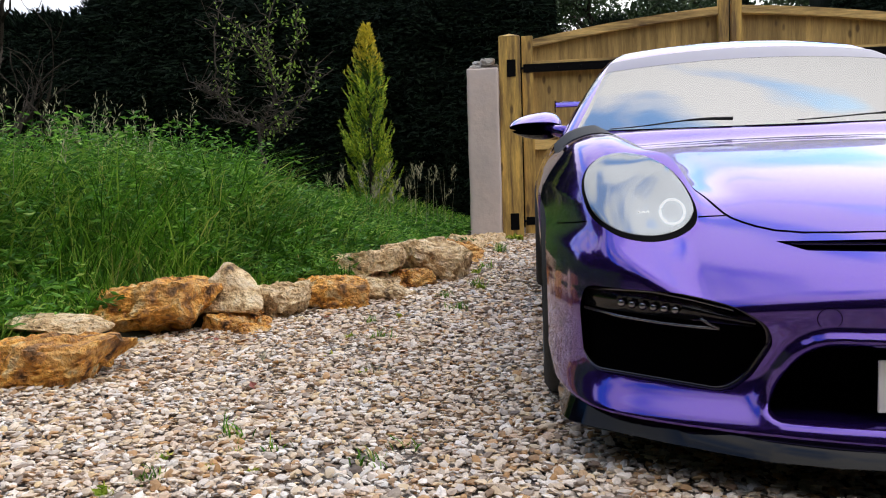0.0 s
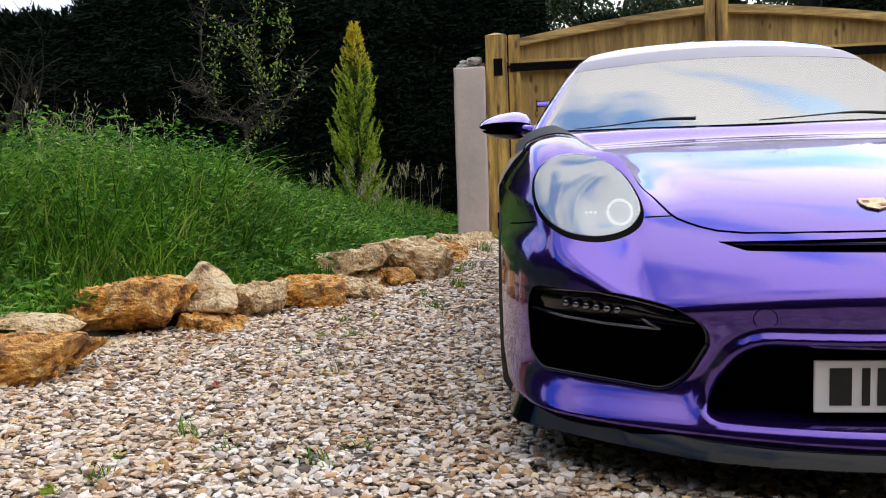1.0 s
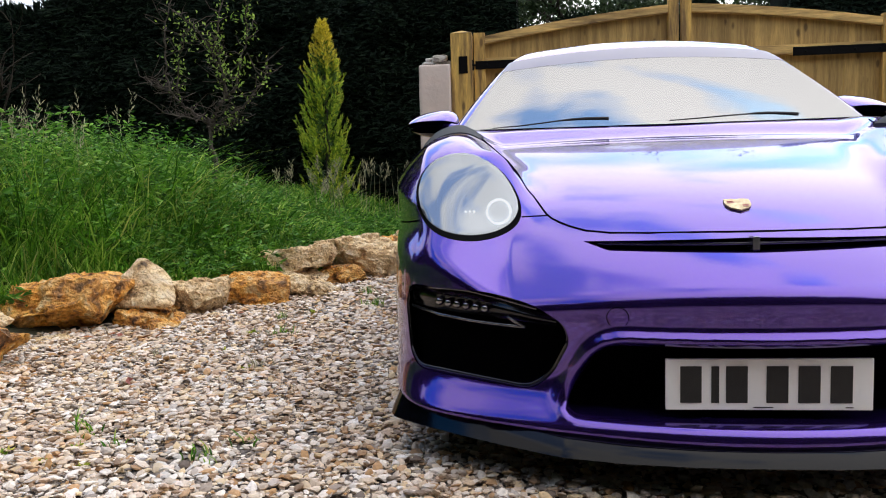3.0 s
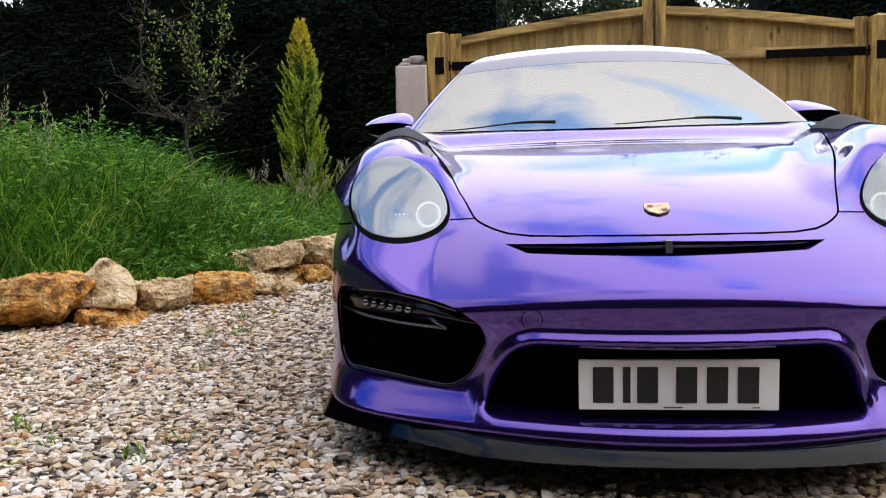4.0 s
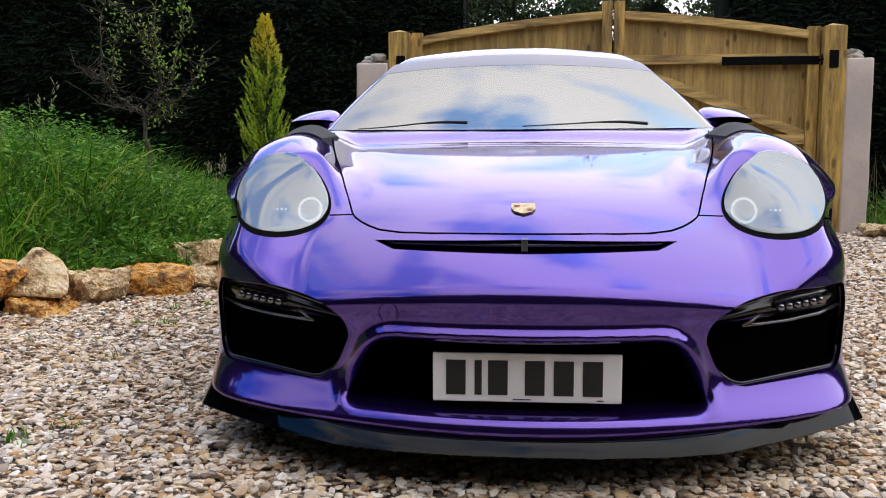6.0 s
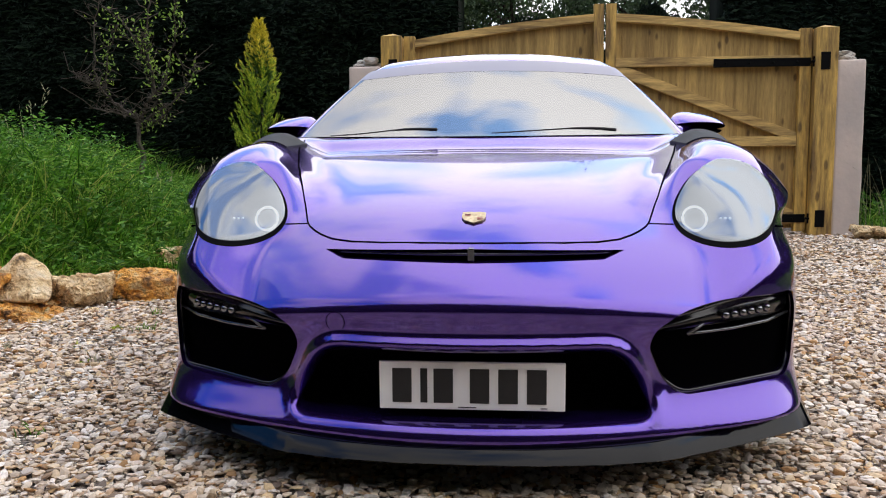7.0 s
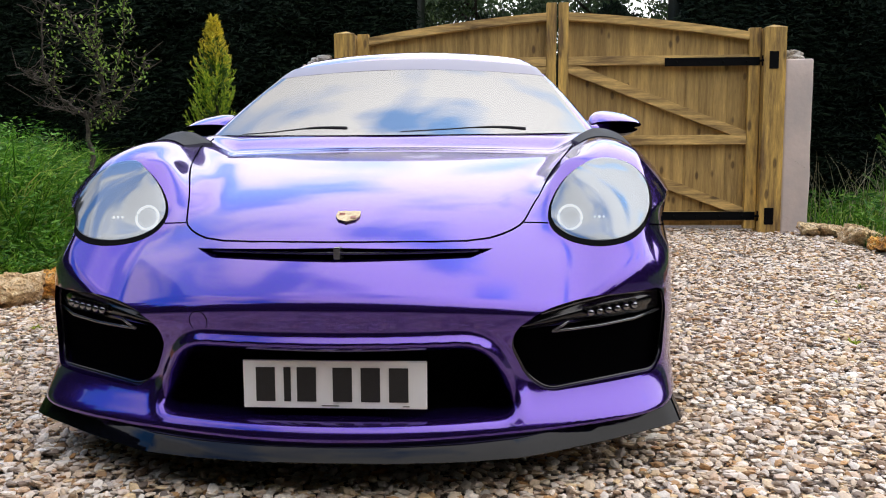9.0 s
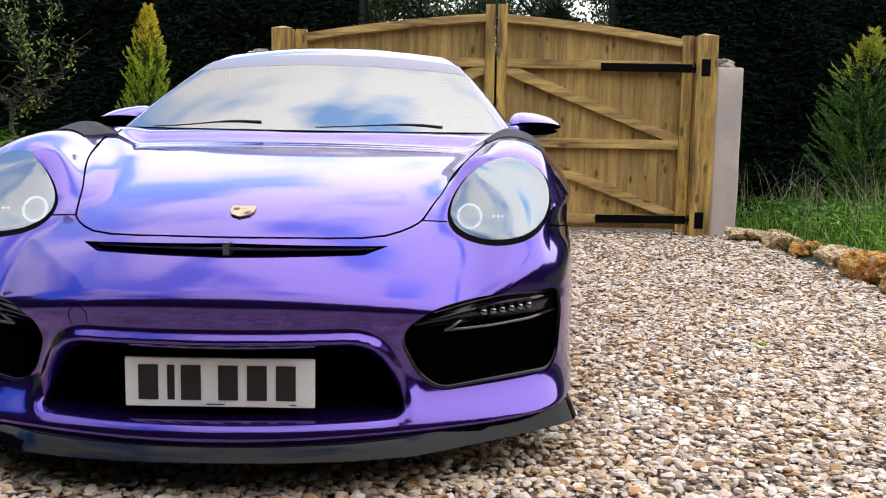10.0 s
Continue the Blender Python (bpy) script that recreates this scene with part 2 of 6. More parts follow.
GRASS = mat("meadow_grass", (0.10, 0.2, 0.04), 0.6, spec=0.15, rand="island", trans=0.3, fine=0, vary=(0.016, 0.060, 0.008), scale=2.2, mix=0.5, soft_edge=0.12,
            ramp=[(0.0, (0.022, 0.080, 0.006)), (0.35, (0.075, 0.225, 0.014)), (0.7, (0.20, 0.43, 0.032)), (0.94, (0.46, 0.60, 0.11)), (1.0, (0.60, 0.50, 0.18))])
WEED = mat("weed_leaves", (0.08, 0.18, 0.04), 0.5, spec=0.3, rand="island", trans=0.3, fine=0, vary=(0.02, 0.075, 0.010), scale=2.2, mix=0.45, soft_edge=0.12, ramp=[(0.0, (0.024, 0.095, 0.007)), (0.55, (0.088, 0.255, 0.020)), (0.9, (0.23, 0.47, 0.055)), (1.0, (0.42, 0.60, 0.13))])
SPROUT = mat("yellow_green_weed", (0.3, 0.4, 0.05), 0.6, spec=0.2, rand="island", trans=0.3, fine=0, ramp=[(0.0, (0.12, 0.24, 0.02)), (0.6, (0.34, 0.44, 0.05)), (1.0, (0.60, 0.55, 0.12))])
SEED = mat("dry_seed_heads", (0.30, 0.25, 0.16), 0.8, rand="island", trans=0.2, fine=0, ramp=[(0.0, (0.20, 0.20, 0.11)), (1.0, (0.42, 0.39, 0.25))])
# near-black greens: the hedge's own shade is put into spray and core colour
HEDGE_M = mat("shade_dark_conifer_hedge", (0.012, 0.022, 0.010), 0.8, spec=0.08, rand="island", trans=0.1, fine=0, ramp=[(0.0, (0.005, 0.010, 0.007)), (0.7, (0.009, 0.018, 0.011)), (1.0, (0.016, 0.029, 0.016))])
HEDGE_CORE = mat("shade_dark_hedge_core", (0.005, 0.008, 0.005), 0.95, spec=0.05, vary=(0.005, 0.007, 0.004), scale=3, fine=20, bump=0.6, bump_scale=15)
CONIFER_M = mat("golden_conifer", (0.25, 0.28, 0.04), 0.6, rand="island", trans=0.25, fine=0, ramp=[(0.0, (0.15, 0.29, 0.02)), (0.6, (0.36, 0.50, 0.035)), (1.0, (0.65, 0.66, 0.06))])
CONIFER_TIP = mat("golden_conifer_tip", (0.45, 0.38, 0.05), 0.6, rand="island", trans=0.25, fine=0, ramp=[(0.0, (0.46, 0.42, 0.03)), (1.0, (0.82, 0.66, 0.06))])
CONIFER_G = mat("green_conifer", (0.1, 0.2, 0.04), 0.6, rand="island", trans=0.25, fine=0, ramp=[(0.0, (0.035, 0.095, 0.014)), (0.7, (0.085, 0.20, 0.025)), (1.0, (0.20, 0.34, 0.04))])
# greener old foliage, with the shade inside the crown put into its colour
CONIFER_SHADE = mat("shade_toned_golden_conifer", (0.06, 0.14, 0.02), 0.6, rand="island", trans=0.2, fine=0, ramp=[(0.0, (0.03, 0.085, 0.014)), (1.0, (0.11, 0.21, 0.025))])
CONIFER_DEEP = mat("shade_toned_green_conifer", (0.03, 0.07, 0.015), 0.7, rand="island", trans=0.2, fine=0, ramp=[(0.0, (0.012, 0.035, 0.008)), (1.0, (0.035, 0.085, 0.016))])
CONIFER_GTIP = mat("green_conifer_tip", (0.3, 0.3, 0.05), 0.6, rand="island", trans=0.25, fine=0, ramp=[(0.0, (0.24, 0.30, 0.03)), (1.0, (0.60, 0.56, 0.06))])
LEAF = mat("tree_leaves", (0.06, 0.1, 0.03), 0.6, rand="island", trans=0.3, fine=0, ramp=[(0.0, (0.02, 0.045, 0.015)), (0.7, (0.04, 0.075, 0.022)), (1.0, (0.075, 0.12, 0.035))])
YOUNG_LEAF = mat("young_shrub_leaves", (0.2, 0.25, 0.05), 0.6, rand="island", trans=0.3, fine=0, ramp=[(0.0, (0.13, 0.24, 0.035)), (1.0, (0.32, 0.46, 0.07))])
TWIG = mat("pale_grey_twigs", (0.105, 0.088, 0.076), 0.9, spec=0.15, vary=(0.04, 0.033, 0.028), scale=14, fine=60, bump=0.4, bump_scale=60)
BARK = mat("grey_brown_bark", (0.060, 0.050, 0.040), 0.9, spec=0.15, vary=(0.03, 0.026, 0.02), scale=12, fine=60, bump=0.5, bump_scale=50)
FOLD = mat("dead_leaf", (0.25, 0.07, 0.03), 0.7, rand="object", fine=0, ramp=[(0, (0.22, 0.05, 0.03)), (1, (0.35, 0.13, 0.04))])


# ---- helpers for meshes ----
def mesh_np(name, verts, faces, material, smooth=False):
    """A mesh from arrays: faces all of one corner count."""
    verts, faces = np.asarray(verts, np.float32), np.asarray(faces, np.int32)
    me = bpy.data.meshes.new(name)
    me.vertices.add(len(verts))
    me.vertices.foreach_set("co", verts.ravel())
    k = faces.shape[1]
    me.loops.add(faces.size)
    me.loops.foreach_set("vertex_index", faces.ravel())
    me.polygons.add(len(faces))
    me.polygons.foreach_set("loop_start", np.arange(0, faces.size, k, dtype=np.int32))
    me.update(calc_edges=True)
    me.polygons.foreach_set("use_smooth", np.full(len(faces), smooth))
    me.materials.append(material)
    me.validate()
    return me


def part(name, shape, material, parent=None, label="", smooth=False):
    """Links a bmesh or a mesh as one object under a thing."""
    if isinstance(shape, bmesh.types.BMesh):
        me = bpy.data.meshes.new(name)
        shape.to_mesh(me)
        shape.free()
        me.materials.append(material)
        if smooth:
            me.polygons.foreach_set("use_smooth", np.full(len(me.polygons), True))
            if smooth == "auto":
                me.set_sharp_from_angle(angle=radians(32))
    else:
        me = shape
    ob = new(name, me)
    if parent:
        ob.parent = parent
    if label:
        ob["label"] = label
    return ob


def thing(name, label, category, group="", at=(0, 0, 0)):
    ob = new(name)
    ob.location = at
    ob.empty_display_size = 0.1
    return tagged(ob, label, category, group)


def box(x0, x1, y0, y1, z0, z1, bevel=0.004):
    bm = bmesh.new()
    bmesh.ops.create_cube(bm, size=1)
    bmesh.ops.scale(bm, vec=(x1 - x0, y1 - y0, z1 - z0), verts=bm.verts)
    bmesh.ops.translate(bm, vec=((x0 + x1) / 2, (y0 + y1) / 2, (z0 + z1) / 2), verts=bm.verts)
    if bevel:
        bmesh.ops.bevel(bm, geom=bm.edges[:], offset=bevel, segments=2, affect="EDGES", profile=0.6)
    return bm


def prism(outline, y0, y1, bevel=0.004):
    """An outline in x, z with depth along y."""
    bm = bmesh.new()
    vs = [bm.verts.new((x, y0, z)) for x, z in outline]
    f = bm.faces.new(vs)
    r = bmesh.ops.extrude_face_region(bm, geom=[f])
    bmesh.ops.translate(bm, vec=(0, y1 - y0, 0), verts=[v for v in r["geom"] if isinstance(v, bmesh.types.BMVert)])
    bmesh.ops.recalc_face_normals(bm, faces=bm.faces[:])
    if bevel:
        bmesh.ops.bevel(bm, geom=[e for e in bm.edges if e.calc_face_angle(0) > 0.6], offset=bevel, segments=2, affect="EDGES")
    return bm


def tube(points, radius, sides=8, closed=False):
    """A round bar along points; radius a number or one for each point."""
    P = [Vector(p) for p in points]
    R = [float(r) for r in (radius if hasattr(radius, "__len__") else [radius] * len(P))]
    bm = bmesh.new()
    rings = []
    for i, p in enumerate(P):
        a = P[(i - 1) % len(P)] if closed or i else p
        b = P[(i + 1) % len(P)] if closed or i < len(P) - 1 else p
        d = (b - a).normalized()
        u = d.cross(Vector((0, 0, 1)) if abs(d.z) < 0.9 else Vector((1, 0, 0))).normalized()
        v = d.cross(u)
        rings.append([bm.verts.new(p + R[i] * (math.cos(t) * u + math.sin(t) * v)) for t in [2 * math.pi * k / sides for k in range(sides)]])
    for i in range(len(rings) - (0 if closed else 1)):
        A, B = rings[i], rings[(i + 1) % len(rings)]
        for k in range(sides):
            bm.faces.new((A[k], A[(k + 1) % sides], B[(k + 1) % sides], B[k]))
    if not closed:
        bm.faces.new(rings[0][::-1])
        bm.faces.new(rings[-1])
    bmesh.ops.recalc_face_normals(bm, faces=bm.faces[:])
    return bm


def spline(xs, ys):
    """A natural cubic curve through knots, straight beyond its ends."""
    xs, ys = np.array(xs, float), np.array(ys, float)
    n = len(xs)
    h = np.diff(xs)
    A, r = np.eye(n), np.zeros(n)
    for i in range(1, n - 1):
        A[i, i - 1], A[i, i], A[i, i + 1] = h[i - 1], 2 * (h[i - 1] + h[i]), h[i]
        r[i] = 6 * ((ys[i + 1] - ys[i]) / h[i] - (ys[i] - ys[i - 1]) / h[i - 1])
    m = np.linalg.solve(A, r)

    def at(x):
        x = np.asarray(x, float)
        i = np.clip(np.searchsorted(xs, x) - 1, 0, n - 2)
        c = np.clip(x, xs[0], xs[-1])
        a, b = xs[i + 1] - c, c - xs[i]
        y = (m[i] * a ** 3 + m[i + 1] * b ** 3) / (6 * h[i]) + (ys[i] / h[i] - m[i] * h[i] / 6) * a + (ys[i + 1] / h[i] - m[i + 1] * h[i] / 6) * b
        s0 = (ys[1] - ys[0]) / h[0] - h[0] * m[1] / 6
        s1 = (ys[-1] - ys[-2]) / h[-1] + h[-1] * m[-2] / 6
        return y + np.minimum(x - xs[0], 0) * s0 + np.maximum(x - xs[-1], 0) * s1
    return at


def smax(a, b, k):
    h = np.clip(0.5 + 0.5 * (a - b) / k, 0, 1)
    return b * (1 - h) + a * h + k * h * (1 - h)


def smin(a, b, k):
    return -smax(-a, -b, k)


def poly_distance(px, pz, outline):
    """Signed distance in a plane to a closed outline, negative inside."""
    d2 = np.full(px.shape, 1e9)
    inside = np.zeros(px.shape, bool)
    n = len(outline)
    for i in range(n):
        (x0, z0), (x1, z1) = outline[i], outline[(i + 1) % n]
        ex, ez = x1 - x0, z1 - z0
        t = np.clip(((px - x0) * ex + (pz - z0) * ez) / (ex * ex + ez * ez + 1e-12), 0, 1)
        d2 = np.minimum(d2, (px - x0 - t * ex) ** 2 + (pz - z0 - t * ez) ** 2)
        hit = ((z0 > pz) != (z1 > pz)) & (px < (x1 - x0) * (pz - z0) / (z1 - z0 + 1e-12) + x0)
        inside ^= hit
    return np.where(inside, -1, 1) * np.sqrt(d2)


def rounded(outline, r=0.02, n=5):
    """The outline with its corners cut to arcs, as a denser list."""
    out = []
    k = len(outline)
    for i in range(k):
        a, p, b = (Vector(outline[j % k]) for j in (i - 1, i, i + 1))
        u, v = (a - p), (b - p)
        q = min(r, u.length * 0.45, v.length * 0.45)
        s, e = p + u.normalized() * q, p + v.normalized() * q
        for j in range(n + 1):
            t = j / n
            out.append(tuple((1 - t) ** 2 * s + 2 * t * (1 - t) * p + t * t * e))
    return out


def ground_z(x, y):
    """The drive lies nearly level and climbs a hand's width towards the gate."""
    x, y = np.asarray(x, float), np.asarray(y, float)
    s = np.clip((y - 2.0) / 4.5, 0, 1)
    return 0.085 * s * s * (3 - 2 * s)


# ---- ground ----
def edge_left(y):
    """Where the gravel ends at the stones on the meadow side."""
    return np.interp(y, [-6, 0.2, 1.0, 1.75, 2.2, 2.6, 3.0, 3.5, 4.6, 6.4, 7], [-4.8, -3.35, -2.92, -2.80, -2.45, -2.15, -1.98, -1.72, -1.60, -1.42, -1.42])


def edge_right(y):
    return np.interp(y, [-6, 2.0, 3.1, 3.8, 4.9, 6.4, 7], [5.2, 3.6, 3.2, 3.38, 3.40, 3.62, 3.62])


def bank_z(x, y):
    """The ground under the grass, banked up behind the stones."""
    x, y = np.asarray(x, float), np.asarray(y, float)
    dl = np.clip(edge_left(y) - x, 0, 3)
    dr = np.clip(x - edge_right(y), 0, 3)
    return ground_z(x, y) - 0.02 + 0.12 * np.clip(dl / 0.3, 0, 1) + 0.10 * np.clip((dl - 0.3) / 1.5, 0, 1) + 0.08 * np.clip(dr / 0.4, 0, 1)


def grid_mesh(name, gx, gy, zf, material):
    X, Y = np.meshgrid(gx, gy)
    Z = zf(X, Y)
    i = np.arange(X.size).reshape(X.shape)
    q = np.stack([i[:-1, :-1], i[:-1, 1:], i[1:, 1:], i[1:, :-1]], -1).reshape(-1, 4)
    return mesh_np(name, np.stack([X.ravel(), Y.ravel(), Z.ravel()], 1), q, material, True)


far = [14.0, 25.0, 60.0, 200.0, 900.0]
gx = np.concatenate([[-v for v in far[::-1]], np.linspace(-9, 9, 121), far])
gy = np.concatenate([[-v for v in far[::-1]], np.linspace(-9, 10, 121), far])
tagged(part("ground", grid_mesh("ground", gx, gy, lambda X, Y: np.where((X < edge_left(Y) - 0.02) | (X > edge_right(Y) + 0.02), bank_z(X, Y), ground_z(X, Y) - 0.04), SOIL), SOIL), "dark soil and turf under the meadow grass", "ground", "", "structure")

V, U = np.meshgrid(np.linspace(-6, 8.2, 90), np.linspace(0, 1, 60), indexing="ij")
dx = edge_left(V) + U * (edge_right(V) - edge_left(V))
dz = ground_z(dx, V)
i = np.arange(dx.size).reshape(dx.shape)
q = np.stack([i[:-1, :-1], i[:-1, 1:], i[1:, 1:], i[1:, :-1]], -1).reshape(-1, 4)
drive = tagged(part("drive", mesh_np("drive", np.stack([dx.ravel(), V.ravel(), dz.ravel()], 1), q, GRAVEL_BED, True), GRAVEL_BED), "gravel drive of mixed pale and brown chippings", "drive", "", "structure")


# ---- gate ----
GY = 6.50


def arch_z(x):
    """The upper edge of the two gate leaves."""
    return 2.335 - 0.062 * np.abs(x - 1.035) - 0.029 * (x - 1.035) ** 2


def gate_leaf(s):
    """One leaf of the gate; s is -1 for the leaf whose hinges are at the smaller x."""
    xm, xh = 1.035 + s * 0.012, (-1.015 if s < 0 else 3.060)
    lo, hi = min(xm, xh), max(xm, xh)
    gate = thing("gate_leaf", "arched wooden gate leaf of upright boards with rails and braces", "gate", "driveway gates")
    base = 0.16
    nb = 14
    edges = np.linspace(lo + 0.02, hi - 0.02, nb + 1)
    for a, b in zip(edges[:-1], edges[1:]):
        za, zb = float(arch_z(a)) - 0.03, float(arch_z(b)) - 0.03
        part("board", prism([(a + 0.0002, base), (b - 0.0002, base), (b - 0.0002, zb), (a + 0.0002, za)], GY + 0.045, GY + 0.065, 0.0035), TIMBER_B, gate)
    # stiles
    w = 0.115
    hx0, hx1 = (xh, xh + w) if s < 0 else (xh - w, xh)
    mx0, mx1 = (xm - 0.10, xm) if s < 0 else (xm, xm + 0.10)
    hz = float(arch_z(xh)) + 0.055
    part("hinge_stile", box(hx0, hx1, GY - 0.028, GY + 0.044, 0.13, hz, 0.006), TIMBER, gate)
    part("meeting_stile", box(mx0, mx1, GY - 0.028, GY + 0.044, 0.13, 2.425, 0.006), TIMBER, gate)
    r0, r1 = (hx1, mx0) if s < 0 else (mx1, hx0)
    for name, z0, z1 in (("top_rail", 1.795, 1.885), ("middle_rail", 0.99, 1.085), ("bottom_rail", 0.205, 0.305)):
        part(name, box(r0, r1, GY - 0.020, GY + 0.043, z0, z1, 0.005), TIMBER_H, gate)
    X = np.linspace(r0, r1, 18)
    up, dn = [(x, float(arch_z(x))) for x in X], [(x, float(arch_z(x)) - 0.082) for x in X[::-1]]
    part("arched_rail", prism(up + dn, GY - 0.024, GY + 0.043, 0.004), TIMBER_H, gate)
    # braces fall from the middle towards the hinge
    m_in, m_out = (r1, r0) if s < 0 else (r0, r1)
    for za, zb in ((1.795, 1.085), (0.99, 0.305)):
        d = math.copysign(0.155, m_out - m_in)
        part("brace", prism([(m_in, za), (m_in, za - 0.075), (m_out - d, zb), (m_out, zb), (m_out, zb + 0.04), (m_in + d * 0.75, za)], GY - 0.012, GY + 0.042, 0.004), TIMBER_H, gate)
    # strap hinges
    for z in (1.815, 0.262):
        xa, xb = (2.11, 3.05) if s > 0 else (-1.0, -0.06)
        strap = part("strap_hinge", box(xa, xb, GY - 0.036, GY - 0.0285, z - 0.042, z + 0.042, 0.002), IRON, gate, "black iron strap hinge")
        xp = 3.165 if s > 0 else -1.12
        part("hinge_plate", box(xp - 0.045, xp + 0.045, GY - 0.113, GY - 0.105, z - 0.085, z + 0.085, 0.002), IRON, strap)
        part("hinge_pin", tube([(xp - 0.09 * s, GY - 0.06, z - 0.05), (xp - 0.09 * s, GY - 0.06, z + 0.05)], 0.014, 10), IRON, strap)
        part("hinge_eye", tube([(xp - 0.09 * s + 0.024 * math.cos(q), GY - 0.06 + 0.024 * math.sin(q), z) for q in np.linspace(0, 2 * math.pi, 15)[:-1]], 0.012, 6, True), IRON, strap)
        part("hinge_arm", tube([(xp, GY - 0.10, z), (xp - 0.09 * s, GY - 0.06, z)], 0.012, 8), IRON, strap)
        for k in range(4):
            bx = xa + 0.12 + k * 0.23
            bm = bmesh.new()
            bmesh.ops.create_uvsphere(bm, u_segments=8, v_segments=6, radius=0.011)
            bmesh.ops.translate(bm, vec=(bx, GY - 0.037, z), verts=bm.verts)
            part("bolt", bm, IRON, strap)
    return gate


for s in (-1, 1):
    gate_leaf(s)


def gate_post(x0, x1):
    post = thing("gate_post", "square wooden gate post with a pyramid top", "post", "gate posts")
    bm = box(x0, x1, GY - 0.105, GY + 0.10, 0.0, 2.135, 0.006)
    part("shaft", bm, TIMBER, post)
    bm = bmesh.new()
    c = ((x0 + x1) / 2, GY - 0.0025, 2.135)
    w = (x1 - x0) / 2 - 0.002
    vs = [bm.verts.new((c[0] + a * w, c[1] + b * w, c[2] + 0.001)) for a, b in ((-1, -1), (1, -1), (1, 1), (-1, 1))]
    t = bm.verts.new((c[0], c[1], c[2] + 0.04))
    for i in range(4):
        bm.faces.new((vs[i], vs[(i + 1) % 4], t))
    bm.faces.new(vs[::-1])
    part("top", bm, TIMBER, post)


gate_post(-1.245, -1.030)
gate_post(3.072, 3.285)


def rough_block(dim, seed, amp=0.12, cuts=3, sharp=0.0, chips=5):
    """A broken stone: a block cut by slanting planes, then roughened."""
    rnd = random.Random(seed)
    bm = bmesh.new()
    bmesh.ops.create_cube(bm, size=1)
    bmesh.ops.subdivide_edges(bm, edges=bm.edges[:], cuts=3, use_grid_fill=True)
    for v in bm.verts:
        p = v.co
        m = max(abs(p.x), abs(p.y), abs(p.z))
        r = p.length
        v.co = p * (1 - 0.45 * (1 - m / max(r, 1e-6)))
    for _ in range(chips):
        d = Vector((rnd.uniform(-1, 1), rnd.uniform(-1, 1), rnd.uniform(-0.3, 1))).normalized()
        off = rnd.uniform(0.36, 0.50)
        for v in bm.verts:
            t = v.co.dot(d) - off
            if t > 0:
                v.co -= d * t * 0.95
    bmesh.ops.subdivide_edges(bm, edges=bm.edges[:], cuts=cuts, use_grid_fill=True, smooth=0.25)
    o = Vector((seed * 3.1, seed * 1.7, seed * 0.9))
    mean = (dim[0] + dim[1] + dim[2]) / 3
    for v in bm.verts:
        d = v.co.normalized()
        q = Vector((v.co.x * dim[0], v.co.y * dim[1], v.co.z * dim[2])) / mean
        k = noise.fractal(q * 1.8 + o, 1.0, 2.0, 3) * amp * 0.8 - abs(noise.fractal(Vector((q.x, q.y, q.z * 2.6)) * 4 + o, 1.0, 2.0, 4)) * amp * 0.55 + amp * 0.1
        v.co += d * k
        v.co = Vector((v.co.x * dim[0], v.co.y * dim[1], v.co.z * dim[2]))
    bmesh.ops.recalc_face_normals(bm, faces=bm.faces[:])
    return bm


def pillar(x0, x1, y0, y1, seed, ztop):
    p = thing("pillar", "cement-rendered gate pillar with a rough unfinished top", "pillar", "gate pillars")
    bm = box(x0, x1, y0, y1, -0.02, ztop, 0.02)
    bmesh.ops.subdivide_edges(bm, edges=[e for e in bm.edges if e.calc_length() > 0.2], cuts=14, use_grid_fill=True)
    for v in bm.verts:
        k = noise.fractal(v.co * 2.5 + Vector((seed, 0, 0)), 1.0, 2.0, 3)
        v.co += Vector((v.co.x - (x0 + x1) / 2, v.co.y - (y0 + y1) / 2, 0)).normalized() * k * 0.008
        if v.co.z > ztop - 0.05:
            v.co.z += 0.012 * k
    part("shaft", bm, RENDER_M, p, "", True)
    rnd = random.Random(seed)
    for k in range(5):
        d = (rnd.uniform(0.09, 0.17), rnd.uniform(0.1, 0.16), rnd.uniform(0.05, 0.09))
        o = part("rubble", rough_block(d, seed * 7 + k, 0.18, 1), CAP_STONE, p)
        o.location = (x0 + 0.07 + (x1 - x0 - 0.14) * k / 4, (y0 + y1) / 2 + rnd.uniform(-0.06, 0.06), ztop + 0.02 + (0.05 if k % 2 else 0.0))
    return p


pillar(-1.575, -1.25, 6.36, 6.70, 3, 1.83)
pillar(3.288, 3.565, 6.42, 6.76, 5, 1.83)

